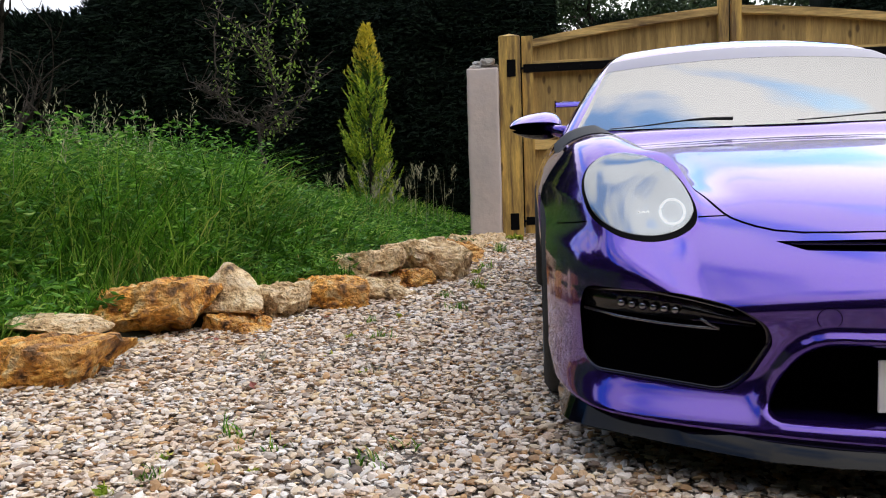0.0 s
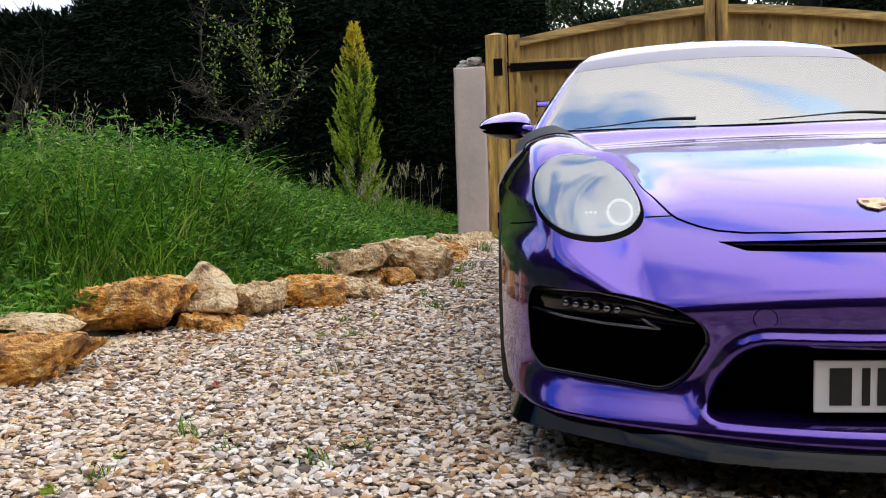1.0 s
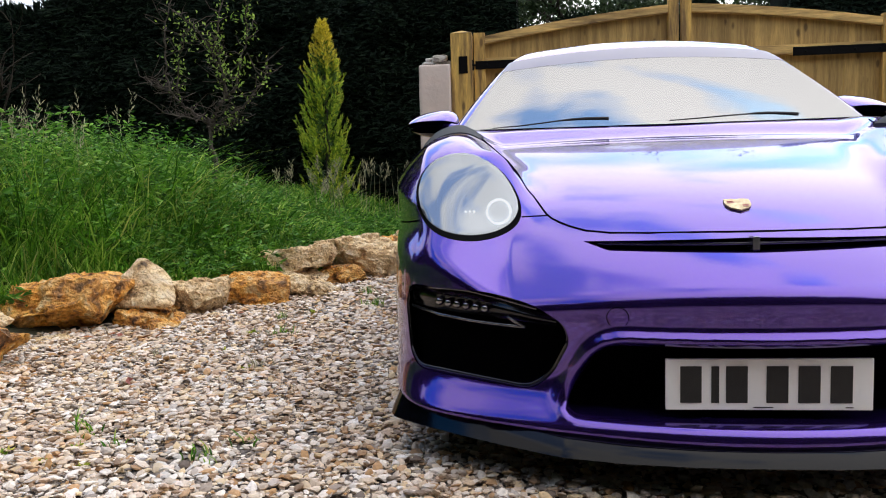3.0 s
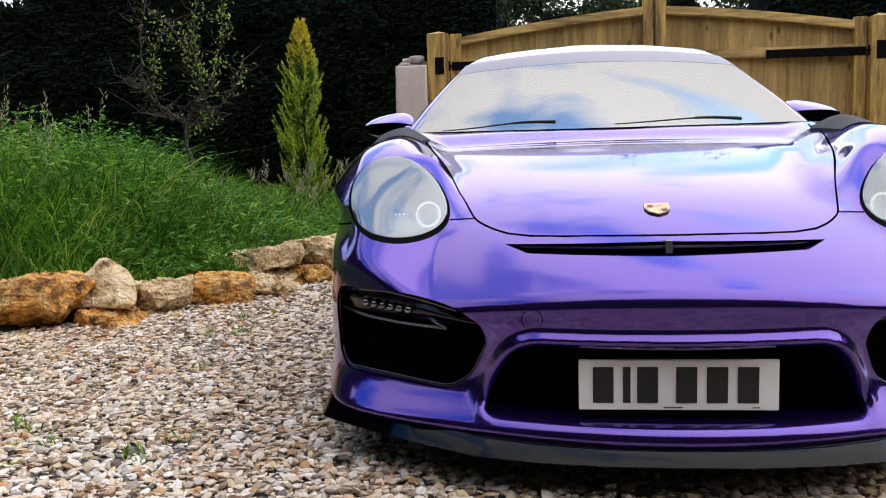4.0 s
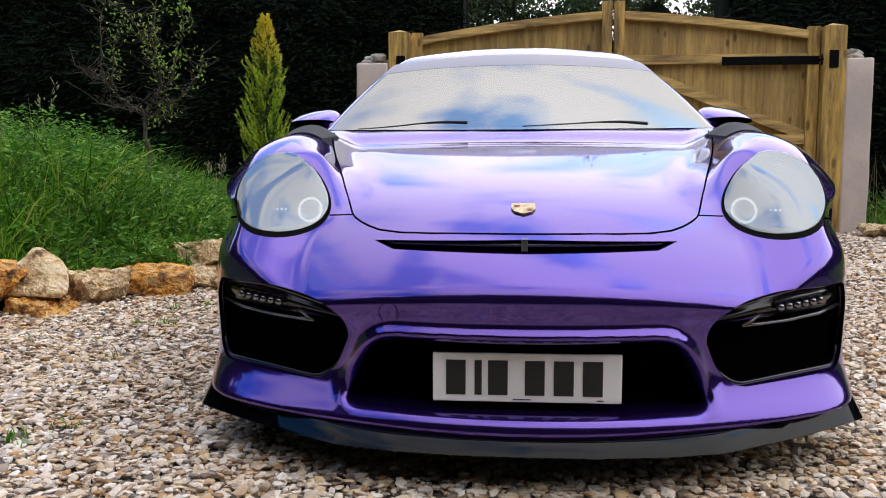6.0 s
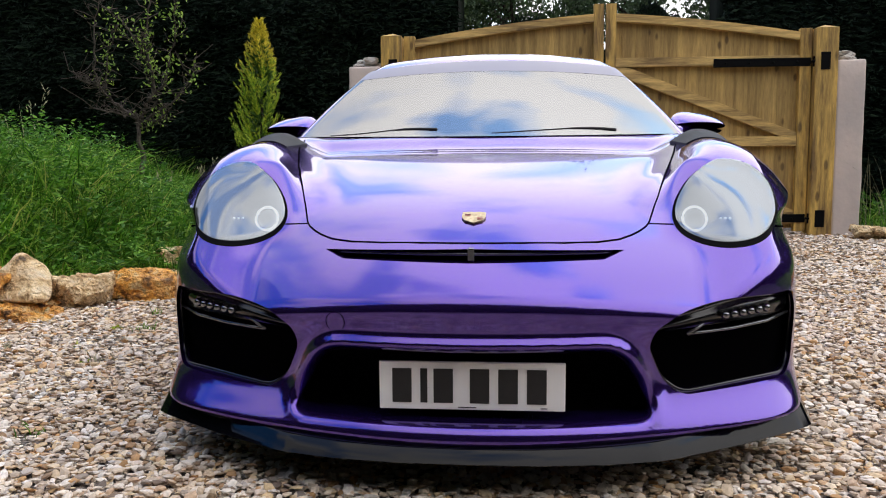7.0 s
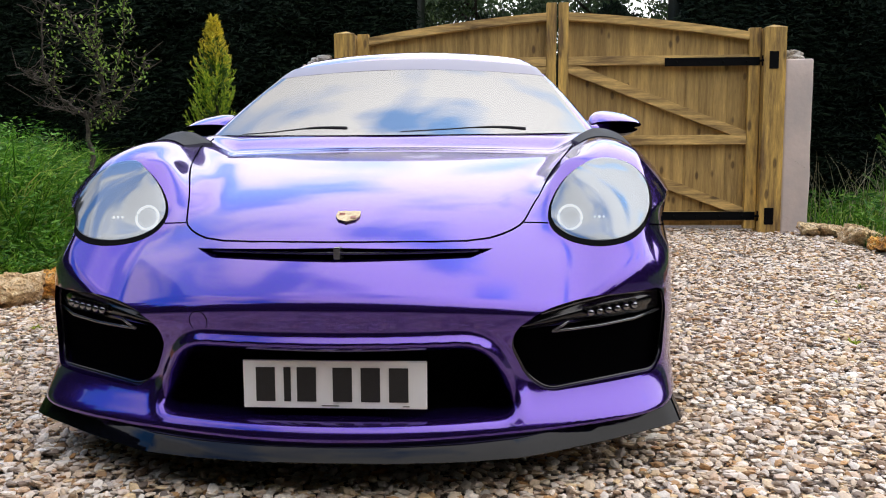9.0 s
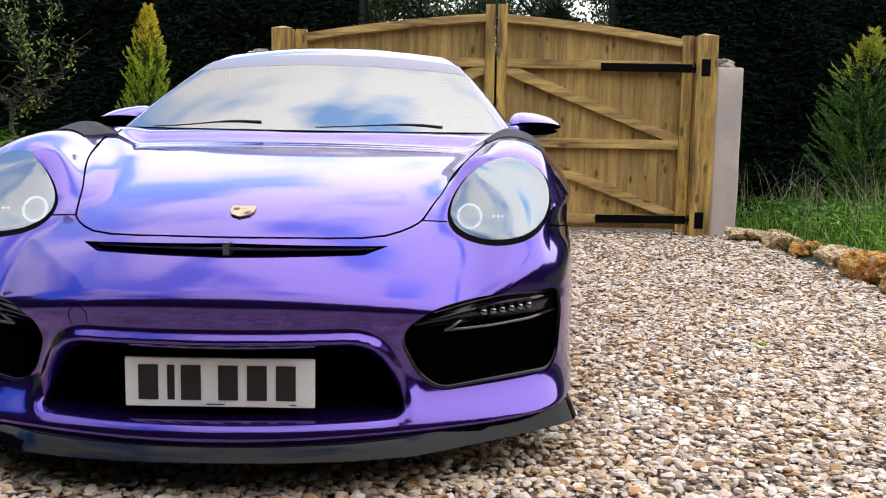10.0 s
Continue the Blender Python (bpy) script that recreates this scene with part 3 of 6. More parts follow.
# ---- edging stones ----
def rock(dim, seed, peak=False, layers=False, rough=1.0):
    """A quarried lump: a block split along a few slanting planes, then chipped, pitted and bedded."""
    rnd = random.Random(seed)
    bm = bmesh.new()
    bmesh.ops.create_icosphere(bm, subdivisions=5 if dim[0] > 0.25 else 4, radius=1)
    P = np.array([tuple(v.co) for v in bm.verts])
    P /= ((np.abs(P) ** (6.0 if peak else 5.0)).sum(1) ** (1 / (6.0 if peak else 5.0)))[:, None]
    for k in range(2 if peak else 11):
        d = np.array([rnd.gauss(0, 1), rnd.gauss(0, 1), rnd.gauss(0, 0.7)])
        d /= np.linalg.norm(d)
        t = P @ d - rnd.uniform(0.72, 1.05)
        P -= np.outer(np.maximum(t, 0), d)
    if peak:
        f = (P[:, 2] + 1) / 2
        P[:, 0] = P[:, 0] * (1.10 - 1.02 * f) - 0.22 * f
        P[:, 1] *= 1.05 - 0.92 * f
    P *= np.array(dim) / 2
    o = Vector((seed * 3.1, seed * 1.7, seed * 0.9))
    N = P / np.array(dim) ** 2
    N /= np.linalg.norm(N, axis=1)[:, None]
    k = np.empty(len(P))
    for i, p in enumerate(P):
        q = Vector(p)
        # fracture facets of two sizes, then pits and grain
        k[i] = 0.010 * noise.fractal(q * 9 + o, 1.0, 2.0, 3)
        for size, depth in ((8.0, 0.045), (20.0, 0.024)):
            w = q * size + Vector((0.35, 0.35, 0.35)) * noise.noise(q * 14 + o) + o
            c = noise.voronoi(w)[1][0]
            k[i] += depth * (w - c).dot(noise.cell_vector(c * 5.3) - Vector((0.5, 0.5, 0.5))) * (0.4 if peak else 1.0)
        k[i] -= 0.022 * max(0.0, noise.noise(q * 34 + o) - 0.25)
        if layers:
            k[i] += 0.006 * noise.noise((q.x * 5 + o.x, q.y * 5, q.z * 48))
    P += N * k[:, None] * rough
    for v, p in zip(bm.verts, P):
        v.co = p
    return bm


STONES = [
    # x, y, base z, length, depth, height, turn, tilt, orange, seed
    (-2.80, 1.10, 0.00, 0.70, 0.34, 0.19, 8, -4, 1, 11), (-2.90, 1.42, 0.165, 0.42, 0.24, 0.062, 4, 2, 0, 12),
    (-2.78, 1.97, 0.03, 0.66, 0.36, 0.25, 8, -9, 1, 13), (-2.41, 2.20, 0.135, 0.40, 0.32, 0.245, -10, 0, 0, 14),
    (-2.36, 2.06, 0.00, 0.30, 0.22, 0.115, 10, 4, 1, 15), (-2.29, 2.42, 0.03, 0.35, 0.26, 0.18, 5, -5, 0, 16),
    (-2.06, 2.73, 0.01, 0.44, 0.32, 0.21, 10, 2, 1, 17), (-1.96, 3.33, 0.15, 0.44, 0.34, 0.16, 5, -8, 0, 18),
    (-1.96, 3.25, 0.00, 0.40, 0.30, 0.16, -8, 0, 0, 19), (-1.75, 2.97, 0.00, 0.33, 0.26, 0.165, 20, 8, 0, 20),
    (-1.63, 3.78, 0.02, 0.54, 0.38, 0.32, -12, 14, 0, 21), (-1.54, 4.78, 0.04, 0.43, 0.34, 0.21, 10, 6, 1, 22),
    (-1.37, 5.98, 0.08, 0.42, 0.28, 0.12, 5, 0, 0, 23), (-2.67, 1.66, 0.0, 0.20, 0.13, 0.06, 5, 0, 0, 24),
    (-2.13, 2.26, 0.0, 0.13, 0.11, 0.06, 30, 0, 0, 25), (-2.47, 1.74, 0.0, 0.20, 0.12, 0.05, -8, 0, 0, 26),
    (-2.25, 1.96, 0.0, 0.18, 0.14, 0.075, 12, 0, 1, 27), (-1.50, 5.35, 0.06, 0.38, 0.30, 0.17, 5, 0, 0, 28), (-3.15, 0.55, 0.0, 0.50, 0.32, 0.20, 30, 0, 1, 29),
    (-2.50, 2.30, 0.0, 0.34, 0.26, 0.13, 0, 0, 1, 40), (-1.90, 2.55, 0.0, 0.12, 0.10, 0.05, 0, 0, 0, 41), (-1.72, 3.42, 0.0, 0.34, 0.28, 0.15, 25, 0, 1, 42), (-1.56, 4.25, 0.0, 0.38, 0.34, 0.24, -10, 5, 0, 43), (-1.44, 4.55, 0.0, 0.26, 0.22, 0.13, 10, 0, 1, 44), (-1.46, 5.05, 0.0, 0.32, 0.26, 0.15, 0, 0, 0, 45), (-1.40, 5.62, 0.03, 0.30, 0.26, 0.15, 20, 0, 1, 46),
    (3.52, 6.02, 0.08, 0.37, 0.28, 0.13, -5, 0, 0, 31), (3.56, 5.34, 0.06, 0.36, 0.28, 0.16, 25, 0, 0, 32), (3.62, 4.88, 0.05, 0.30, 0.24, 0.13, -10, 0, 1, 33),
    (3.56, 4.24, 0.03, 0.41, 0.28, 0.17, 10, 5, 0, 34), (3.46, 3.65, 0.02, 0.39, 0.30, 0.20, 12, 0, 1, 35), (3.42, 3.10, 0.01, 0.38, 0.28, 0.20, 20, 0, 1, 36)]
for x, y, z, lx, ly, lz, turn, tilt, orange, seed in STONES:
    big = 1.10 if x < 0 else 1.0
    o = part("edging_stone", rock((lx * big, ly * 1.2, lz * 1.0), seed, peak=seed == 14, layers=bool(orange), rough=0.45 if seed in (12, 14) else 1.15), STONE_O if orange else STONE_P)
    zmin = min(v.co.z for v in o.data.vertices)
    o.matrix_world = pose(x - (0.05 if x < 0 else 0), y, z - zmin - (0.055 if x < 0 else 0.022), 0, tilt, turn)
    tagged(o, "rough orange limestone edging stone" if orange else "rough pale limestone edging stone", "stone", "edging stones")


# ---- the car ----
HOOD_Z = spline([-0.06, 0.0, 0.08, 0.16, 0.22, 0.45, 0.8, 0.88, 1.0, 1.08, 1.12, 1.22, 1.35, 1.7, 2.4, 3.6, 4.4], [0.450, 0.500, 0.553, 0.597, 0.625, 0.700, 0.778, 0.794, 0.811, 0.820, 0.830, 0.872, 0.884, 0.893, 0.90, 0.92, 0.86])
CREST_Z = spline([0.05, 0.15, 0.24, 0.36, 0.474, 0.6, 0.8, 1.1, 1.5, 2.5, 3.4, 4.4], [0.42, 0.495, 0.57, 0.680, 0.766, 0.817, 0.845, 0.855, 0.862, 0.875, 0.93, 0.82])
SIDE_X = spline([-0.1, 0.2, 0.5, 0.95, 1.5, 2.2, 2.8, 3.4, 4.0, 4.45], [0.855, 0.865, 0.885, 0.902, 0.880, 0.872, 0.885, 0.908, 0.885, 0.80])
FACE_Y = spline([0.10, 0.135, 0.152, 0.20, 0.242, 0.30, 0.36, 0.41, 0.447, 0.60], [0.012, -0.012, -0.014, 0.016, 0.040, 0.034, 0.015, 0.002, 0.0, 0.02])

FOG = rounded([(0.785, 0.452), (0.60, 0.450), (0.475, 0.424), (0.415, 0.385), (0.402, 0.345), (0.440, 0.262), (0.488, 0.226), (0.768, 0.243), (0.792, 0.275), (0.80, 0.40)], 0.03)
INTAKE = rounded([(-0.335, 0.338), (0.335, 0.338), (0.422, 0.184), (-0.422, 0.184)], 0.05)
SLOT = rounded([(-0.364, 0.555), (0.0, 0.562), (0.364, 0.555), (0.31, 0.537), (0.0, 0.533), (-0.31, 0.537)], 0.004, 2)
# lamp outline seen from the front: an egg that leans outwards
def smooth_loop(points, per=5):
    """A closed curve through a few points."""
    out, n = [], len(points)
    for i in range(n):
        p0, p1, p2, p3 = (Vector(points[(i + k) % n]) for k in (-1, 0, 1, 2))
        for j in range(per):
            t = j / per
            out.append(tuple(0.5 * (2 * p1 + (p2 - p0) * t + (2 * p0 - 5 * p1 + 4 * p2 - p3) * t * t + (3 * p1 - p0 - 3 * p2 + p3) * t ** 3)))
    return out


LAMP = smooth_loop([(0.670, 0.773), (0.732, 0.760), (0.771, 0.722), (0.780, 0.670), (0.760, 0.612), (0.709, 0.572), (0.637, 0.556), (0.570, 0.562), (0.522, 0.586), (0.507, 0.622), (0.521, 0.670), (0.557, 0.722), (0.612, 0.759)])


def front_y(a, z):
    a = np.clip(a, 0, 0.97)
    return -0.052 + 0.42 * a ** 2 + 2.8 * a ** 17 + FACE_Y(z) - 0.6 * np.clip(0.447 - z, 0, 0.3) * a ** 4 + 0.10 * np.clip((a - 0.62) / 0.15, 0, 1) ** 2 * np.exp(-((z - 0.605) / 0.065) ** 2)


def top_z(a, y):
    s = y - 0.55 * a ** 2 * np.exp(-(np.clip(y, 0, 9) / 0.8) ** 2)
    hood = HOOD_Z(s) - 0.03 * a ** 2
    crest = 0.685 + 0.05 * np.clip(y - 0.5, 0, 0.6)
    fender = CREST_Z(y) - np.where(a < crest, 5.0 - 2.0 * np.exp(-((y - 0.52) / 0.18) ** 2), 3.0) * (a - crest) ** 2
    k = np.clip((a - 0.452 - 0.35 * (y - 0.40)) / 0.10, 0, 1)
    swell = 0.085 * k * k * (3 - 2 * k) * np.exp(-((a - 0.548) / 0.088) ** 2 - ((y - 0.40) / np.where(y < 0.40, 0.067, 0.10)) ** 2)
    return swell + smax(hood, fender, 0.075 + 0.07 * np.clip((0.42 - y) / 0.35, 0, 1))


def skin(x, y, z):
    """The closed outer form of the lower body, negative inside."""
    a = np.sqrt(x * x + 1e-6)
    f = smax(z - top_z(a, y), front_y(a, z) - y, 0.022)
    side = a - (SIDE_X(y) - 0.85 * np.clip(z - 0.58, 0, 1) ** 2 - 0.22 * np.clip(0.5 - z, 0, 1) ** 2 - 0.05 * np.exp(-((z - 0.50) / 0.09) ** 2) * np.clip((y - 1.2) / 0.5, 0, 1) * np.clip((2.9 - y) / 0.5, 0, 1))
    f = smax(f, side, 0.07)
    f = smax(f, 0.135 + 0.045 * np.minimum(a, 0.86) ** 2 * np.clip((0.6 - y) / 0.2, 0, 1) - z, 0.015)
    f = smax(f, y - (4.42 - 0.18 * a ** 2 + 0.15 * (z - 0.5)), 0.08)
    return f


def arches(y, z):
    return smin(np.hypot(y - 0.93, z - 0.335) - 0.352, np.hypot(y - 3.415, z - 0.335) - 0.352, 0.01)


def body(x, y, z):
    """The body with its intakes, lamp bays and wheel arches cut out."""
    a = np.abs(x)
    f = skin(x, y, z)
    fy = front_y(a, z)
    mouth = poly_distance(x, z, INTAKE)
    # a raised brow runs round the mouth of the lower intake
    brow = np.exp(-((mouth - 0.021) / 0.018) ** 2) * np.clip((z - 0.17) / 0.12, 0, 1) * np.clip((fy + 0.09 - y) / 0.03, 0, 1)
    f = f - 0.023 * brow
    f = smax(f, -smax(mouth, y - fy - 0.16, 0.01), 0.022)
    f = smax(f, -np.maximum(arches(y, z), 0.50 - a), 0.008)
    return f


def cabin(x, y, z):
    """Windscreen, roof and side glass, negative inside."""
    a = np.sqrt(x * x + 1e-6)
    screen = (1.205 + 0.30 * a ** 2 + 1.55 * (z - 0.865) + 0.75 * np.clip(z - 0.865, -0.2, 0.5) ** 2) - y
    roof = z - (1.314 - 0.15 * a ** 2 - 0.105 * np.clip(y - 2.25, 0, 3) ** 2 - 0.33 * np.clip(2.25 - y, 0, 3) ** 2)
    side = a - (0.800 - 0.60 * (z - 0.88) - 0.25 * np.clip(z - 0.9, 0, 1) ** 2 - 0.03 * (y - 2.0) ** 2)
    f = smax(smax(screen / 1.9, roof, 0.05), side, 0.06)
    return smax(f, 0.80 - z, 0.01)


def gradient(fn, p, e=0.0015):
    g = np.empty_like(p)
    for i in range(3):
        d = np.zeros(3)
        d[i] = e
        g[:, i] = (fn(*(p + d).T) - fn(*(p - d).T)) / (2 * e)
    return g


def settle(fn, p, rounds=5):
    for _ in range(rounds):
        g = gradient(fn, p)
        step = (fn(*p.T) / np.maximum((g * g).sum(1), 0.05))[:, None] * g
        p = p - np.clip(step, -0.01, 0.01)
    return p


def net(fn, xs, ys, zs):
    """A quad skin of the form fn = 0 on a grid of planes."""
    X, Y, Z = np.meshgrid(xs, ys, zs, indexing="ij", sparse=False)
    f = np.empty(X.shape)
    for i in range(0, len(xs), 24):
        f[i:i + 24] = fn(X[i:i + 24], Y[i:i + 24], Z[i:i + 24])
    ins = f < 0
    corner = [ins[i:len(xs) - 1 + i, j:len(ys) - 1 + j, k:len(zs) - 1 + k] for i in (0, 1) for j in (0, 1) for k in (0, 1)]
    count = sum(c.astype(np.int8) for c in corner)
    cells = (count > 0) & (count < 8)
    ids = np.full(cells.shape, -1, np.int64)
    ids[cells] = np.arange(cells.sum())
    ci = np.argwhere(cells)
    acc, num = np.zeros((len(ci), 3)), np.zeros(len(ci))
    axes = (xs, ys, zs)
    for ax in range(3):
        o1, o2 = [b for b in range(3) if b != ax]
        for p in (0, 1):
            for q in (0, 1):
                a = ci.copy()
                a[:, o1] += p
                a[:, o2] += q
                b = a.copy()
                b[:, ax] += 1
                fa, fb = f[tuple(a.T)], f[tuple(b.T)]
                on = (fa < 0) != (fb < 0)
                t = np.where(on, fa / np.where(on, fa - fb, 1), 0)
                pt = np.stack([axes[c][a[:, c]] for c in range(3)], 1)
                pt[:, ax] += t * (axes[ax][b[:, ax]] - axes[ax][a[:, ax]])
                acc[on] += pt[on]
                num[on] += 1
    verts = acc / num[:, None]
    faces = []
    for ax in range(3):
        o1, o2 = (ax + 1) % 3, (ax + 2) % 3
        sl0 = [slice(None)] * 3
        sl1 = [slice(None)] * 3
        sl0[ax], sl1[ax] = slice(0, -1), slice(1, None)
        e = np.argwhere(ins[tuple(sl0)] != ins[tuple(sl1)])
        ok = (e[:, o1] > 0) & (e[:, o2] > 0) & (e[:, o1] < f.shape[o1] - 1) & (e[:, o2] < f.shape[o2] - 1)
        e = e[ok]
        quad = []
        for p, q in ((-1, -1), (0, -1), (0, 0), (-1, 0)):
            c = e.copy()
            c[:, o1] += p
            c[:, o2] += q
            quad.append(ids[tuple(c.T)])
        quad = np.stack(quad, 1)
        flip = ~ins[tuple(e.T)]
        quad[flip] = quad[flip][:, ::-1]
        faces.append(quad)
    return settle(fn, verts), np.concatenate(faces)


def skinned(name, verts, faces, normals, material, pick):
    """One panel out of a skin; normals for each corner of each face."""
    fs, ns = faces[pick], normals[pick]
    used, inv = np.unique(fs.ravel(), return_inverse=True)
    fs = inv.reshape(fs.shape).astype(np.int32)
    me = mesh_np(name, verts[used], fs, material, True)
    if len(me.loops) == fs.size:
        me.normals_split_custom_set(ns.reshape(-1, 3).tolist())
    return me


def carve(verts, quads, cutters):
    """The skin with the closed cutters taken out of it, as triangles with normals for every corner."""
    ob = new("blank", mesh_np("blank", verts, quads, PAINT))
    tools = []
    for k, (cv, cf) in enumerate(cutters):
        me = bpy.data.meshes.new("cutter")
        me.from_pydata(cv, [], cf)
        bm = bmesh.new()
        bm.from_mesh(me)
        bmesh.ops.triangulate(bm, faces=bm.faces[:])
        bmesh.ops.recalc_face_normals(bm, faces=bm.faces[:])
        bm.to_mesh(me)
        bm.free()
        t = new("cutter", me)
        tools.append(t)
        b = ob.modifiers.new("cut", "BOOLEAN")
        b.operation, b.object, b.solver = "DIFFERENCE", t, "EXACT"
    deps = bpy.context.evaluated_depsgraph_get()
    me = bpy.data.meshes.new_from_object(ob.evaluated_get(deps))
    bm = bmesh.new()
    bm.from_mesh(me)
    bmesh.ops.triangulate(bm, faces=bm.faces[:])
    bm.verts.index_update()
    v = np.array([tuple(w.co) for w in bm.verts])
    f = np.array([[w.index for w in g.verts] for g in bm.faces])
    bm.free()
    for o in [ob] + tools:
        bpy.data.objects.remove(o)
    bpy.data.meshes.remove(me)
    return v, f


def cutter_prism(outline, s, y0, y1):
    """A closed bar through the outline in x, z from y0 to y1(x, z)."""
    n = len(outline)
    v = [(s * x, y0, z) for x, z in outline] + [(s * x, float(y1(abs(x), z)), z) for x, z in outline]
    f = [tuple(range(n)), tuple(range(2 * n - 1, n - 1, -1))] + [(i, (i + 1) % n, n + (i + 1) % n, n + i) for i in range(n)]
    return v, f


def on_skin(fn, x, z, y0=-0.3, y1=2.6):
    """The first y, coming from the front, at which fn = 0."""
    x, z = np.asarray(x, float), np.asarray(z, float)
    ys = np.linspace(y0, y1, 400)
    hit = np.full(x.shape, np.nan)
    prev = fn(x, np.full(x.shape, y0), z)
    for a, b in zip(ys[:-1], ys[1:]):
        cur = fn(x, np.full(x.shape, b), z)
        new_hit = np.isnan(hit) & (prev > 0) & (cur <= 0)
        hit = np.where(new_hit, a + (b - a) * prev / np.where(prev == cur, 1, prev - cur), hit)
        prev = cur
    return hit


def on_top(x, y):
    a = np.abs(np.asarray(x, float))
    return top_z(a, np.asarray(y, float))


def sheet(fn, X, Z, lift, material, name="pane"):
    """A curved pane over a grid of x, z, laid on the form fn from the front."""
    X, Z = np.asarray(X, float), np.asarray(Z, float)
    Y = on_skin(fn, X.ravel(), Z.ravel()).reshape(X.shape)
    for r in range(1, len(Y)):
        Y[r] = np.where(np.isnan(Y[r]), Y[r - 1], Y[r])
    Y = np.where(np.isnan(Y), np.nanmean(Y), Y)
    p = np.stack([X.ravel(), Y.ravel(), Z.ravel()], 1)
    g = gradient(fn, p)
    nn = g / np.linalg.norm(g, axis=1)[:, None]
    p = p + np.reshape(lift, (-1, 1)) * nn
    r, c = X.shape
    idx = np.arange(r * c).reshape(r, c)
    q = np.stack([idx[:-1, :-1], idx[:-1, 1:], idx[1:, 1:], idx[1:, :-1]], -1).reshape(-1, 4)
    mid = q[len(q) * 3 // 4]
    if np.dot(np.cross(p[mid[2]] - p[mid[0]], p[mid[3]] - p[mid[1]]), nn[mid[0]]) < 0:
        q = q[:, ::-1]
    me = mesh_np(name, p, q, material, True)
    loops = np.empty(len(me.loops), np.int32)
    me.loops.foreach_get("vertex_index", loops)
    if len(loops) == q.size and np.size(lift) == 1:
        me.normals_split_custom_set(nn[loops].tolist())
    return me


def build_car():
    car = thing("sports_car", "low purple metallic sports coupe parked on the gravel drive", "car")
    xs = np.arange(-0.963, 0.964, 0.009)
    ys = np.concatenate([np.arange(-0.13, 0.55, 0.009), np.arange(0.55, 1.5, 0.014), np.arange(1.5, 4.6, 0.055)])
    zs = np.arange(0.10, 1.0, 0.008)
    v, q = net(body, xs, ys, zs)
    cuts = [cutter_prism(SLOT, 1, -0.3, lambda x, z: 0.32)]
    for s in (-1, 1):
        cuts.append(cutter_prism(FOG, s, -0.3, lambda x, z: front_y(x, z) + 0.10))
        cuts.append(cutter_prism(LAMP, s, -0.3, lambda x, z: 0.45 + 0.9 * (z - 0.55)))
    v, q = carve(v, q, cuts)
    # soft normals over the fenders and the bonnet, exact ones below
    g = gradient(body, v)
    g /= np.maximum(np.linalg.norm(g, axis=1), 1e-9)[:, None]
    wide = gradient(skin, v, 0.11)
    wide /= np.maximum(np.linalg.norm(wide, axis=1), 1e-9)[:, None]
    t = (np.clip((v[:, 2] - 0.54) / 0.06, 0, 1) * np.clip((0.95 - v[:, 1]) / 0.15, 0, 1) * np.clip((v[:, 1] - 0.18) / 0.12, 0, 1))[:, None]
    g = g * (1 - t) + wide * t
    g /= np.maximum(np.linalg.norm(g, axis=1), 1e-9)[:, None]
    fn = np.cross(v[q[:, 1]] - v[q[:, 0]], v[q[:, 2]] - v[q[:, 0]])
    fn /= np.maximum(np.linalg.norm(fn, axis=1), 1e-12)[:, None]
    near = np.abs(body(*v.T)) < 0.004
    tiny = np.linalg.norm(np.cross(v[q[:, 1]] - v[q[:, 0]], v[q[:, 2]] - v[q[:, 0]]), axis=1) < 2e-6
    smooth = near[q].all(1) & (((g[q] * fn[:, None]).sum(2) > 0.5).all(1) | tiny)
    n = np.where(smooth[:, None, None], g[q], fn[:, None, :])
    c = v[q].mean(1)
    a = np.abs(c[:, 0])
    # panels of the one skin
    hood_edge = np.clip(0.345 + 0.62 * (c[:, 1] - 0.13), 0.30, 0.69)
    top = c[:, 2] > top_z(a, c[:, 1]) - 0.02
    bonnet = top & (c[:, 1] < 1.2) & (c[:, 1] > 0.115 + 0.50 * a ** 2) & (a < hood_edge)
    bumper = ~bonnet & (c[:, 1] < 0.60) & (c[:, 2] < 0.61)
    rear = c[:, 1] > 2.75
    wing = ~bonnet & ~bumper & ~rear & (c[:, 1] < 1.42)
    door = ~bonnet & ~bumper & ~rear & ~wing
    part("bumper", skinned("bumper", v, q, n, PAINT, bumper), PAINT, car, "purple front bumper with black intakes")
    part("bonnet", skinned("bonnet", v, q, n, PAINT, bonnet), PAINT, car)
    for s in (-1, 1):
        sd = np.sign(c[:, 0]) == s
        part("fender", skinned("fender", v, q, n, PAINT, wing & sd), PAINT, car)
        part("door", skinned("door", v, q, n, PAINT, door & sd), PAINT, car)
    part("rear_body", skinned("rear_body", v, q, n, PAINT, rear), PAINT, car)

    # cabin
    v, q = net(cabin, np.arange(-0.9, 0.901, 0.02), np.arange(1.0, 4.6, 0.02), np.arange(0.76, 1.32, 0.012))
    n = gradient(cabin, v)
    n = (n / np.linalg.norm(n, axis=1)[:, None])[q]
    c = v[q].mean(1)
    a, nz = np.abs(c[:, 0]), n.mean(1)
    zt = 1.246 - 0.11 * a ** 2
    edge = 0.725 - 0.49 * (c[:, 2] - 0.885)
    screen = (nz[:, 1] < -0.25) & (a < edge - 0.022) & (c[:, 2] > 0.885) & (c[:, 2] < zt - 0.022)
    side = (np.abs(nz[:, 0]) > 0.55) & (c[:, 2] > 0.90) & (c[:, 2] < 1.16 - 0.09 * np.clip(c[:, 1] - 2.3, 0, 3) ** 2) & (c[:, 1] > 1.62) & (c[:, 1] < 3.3)
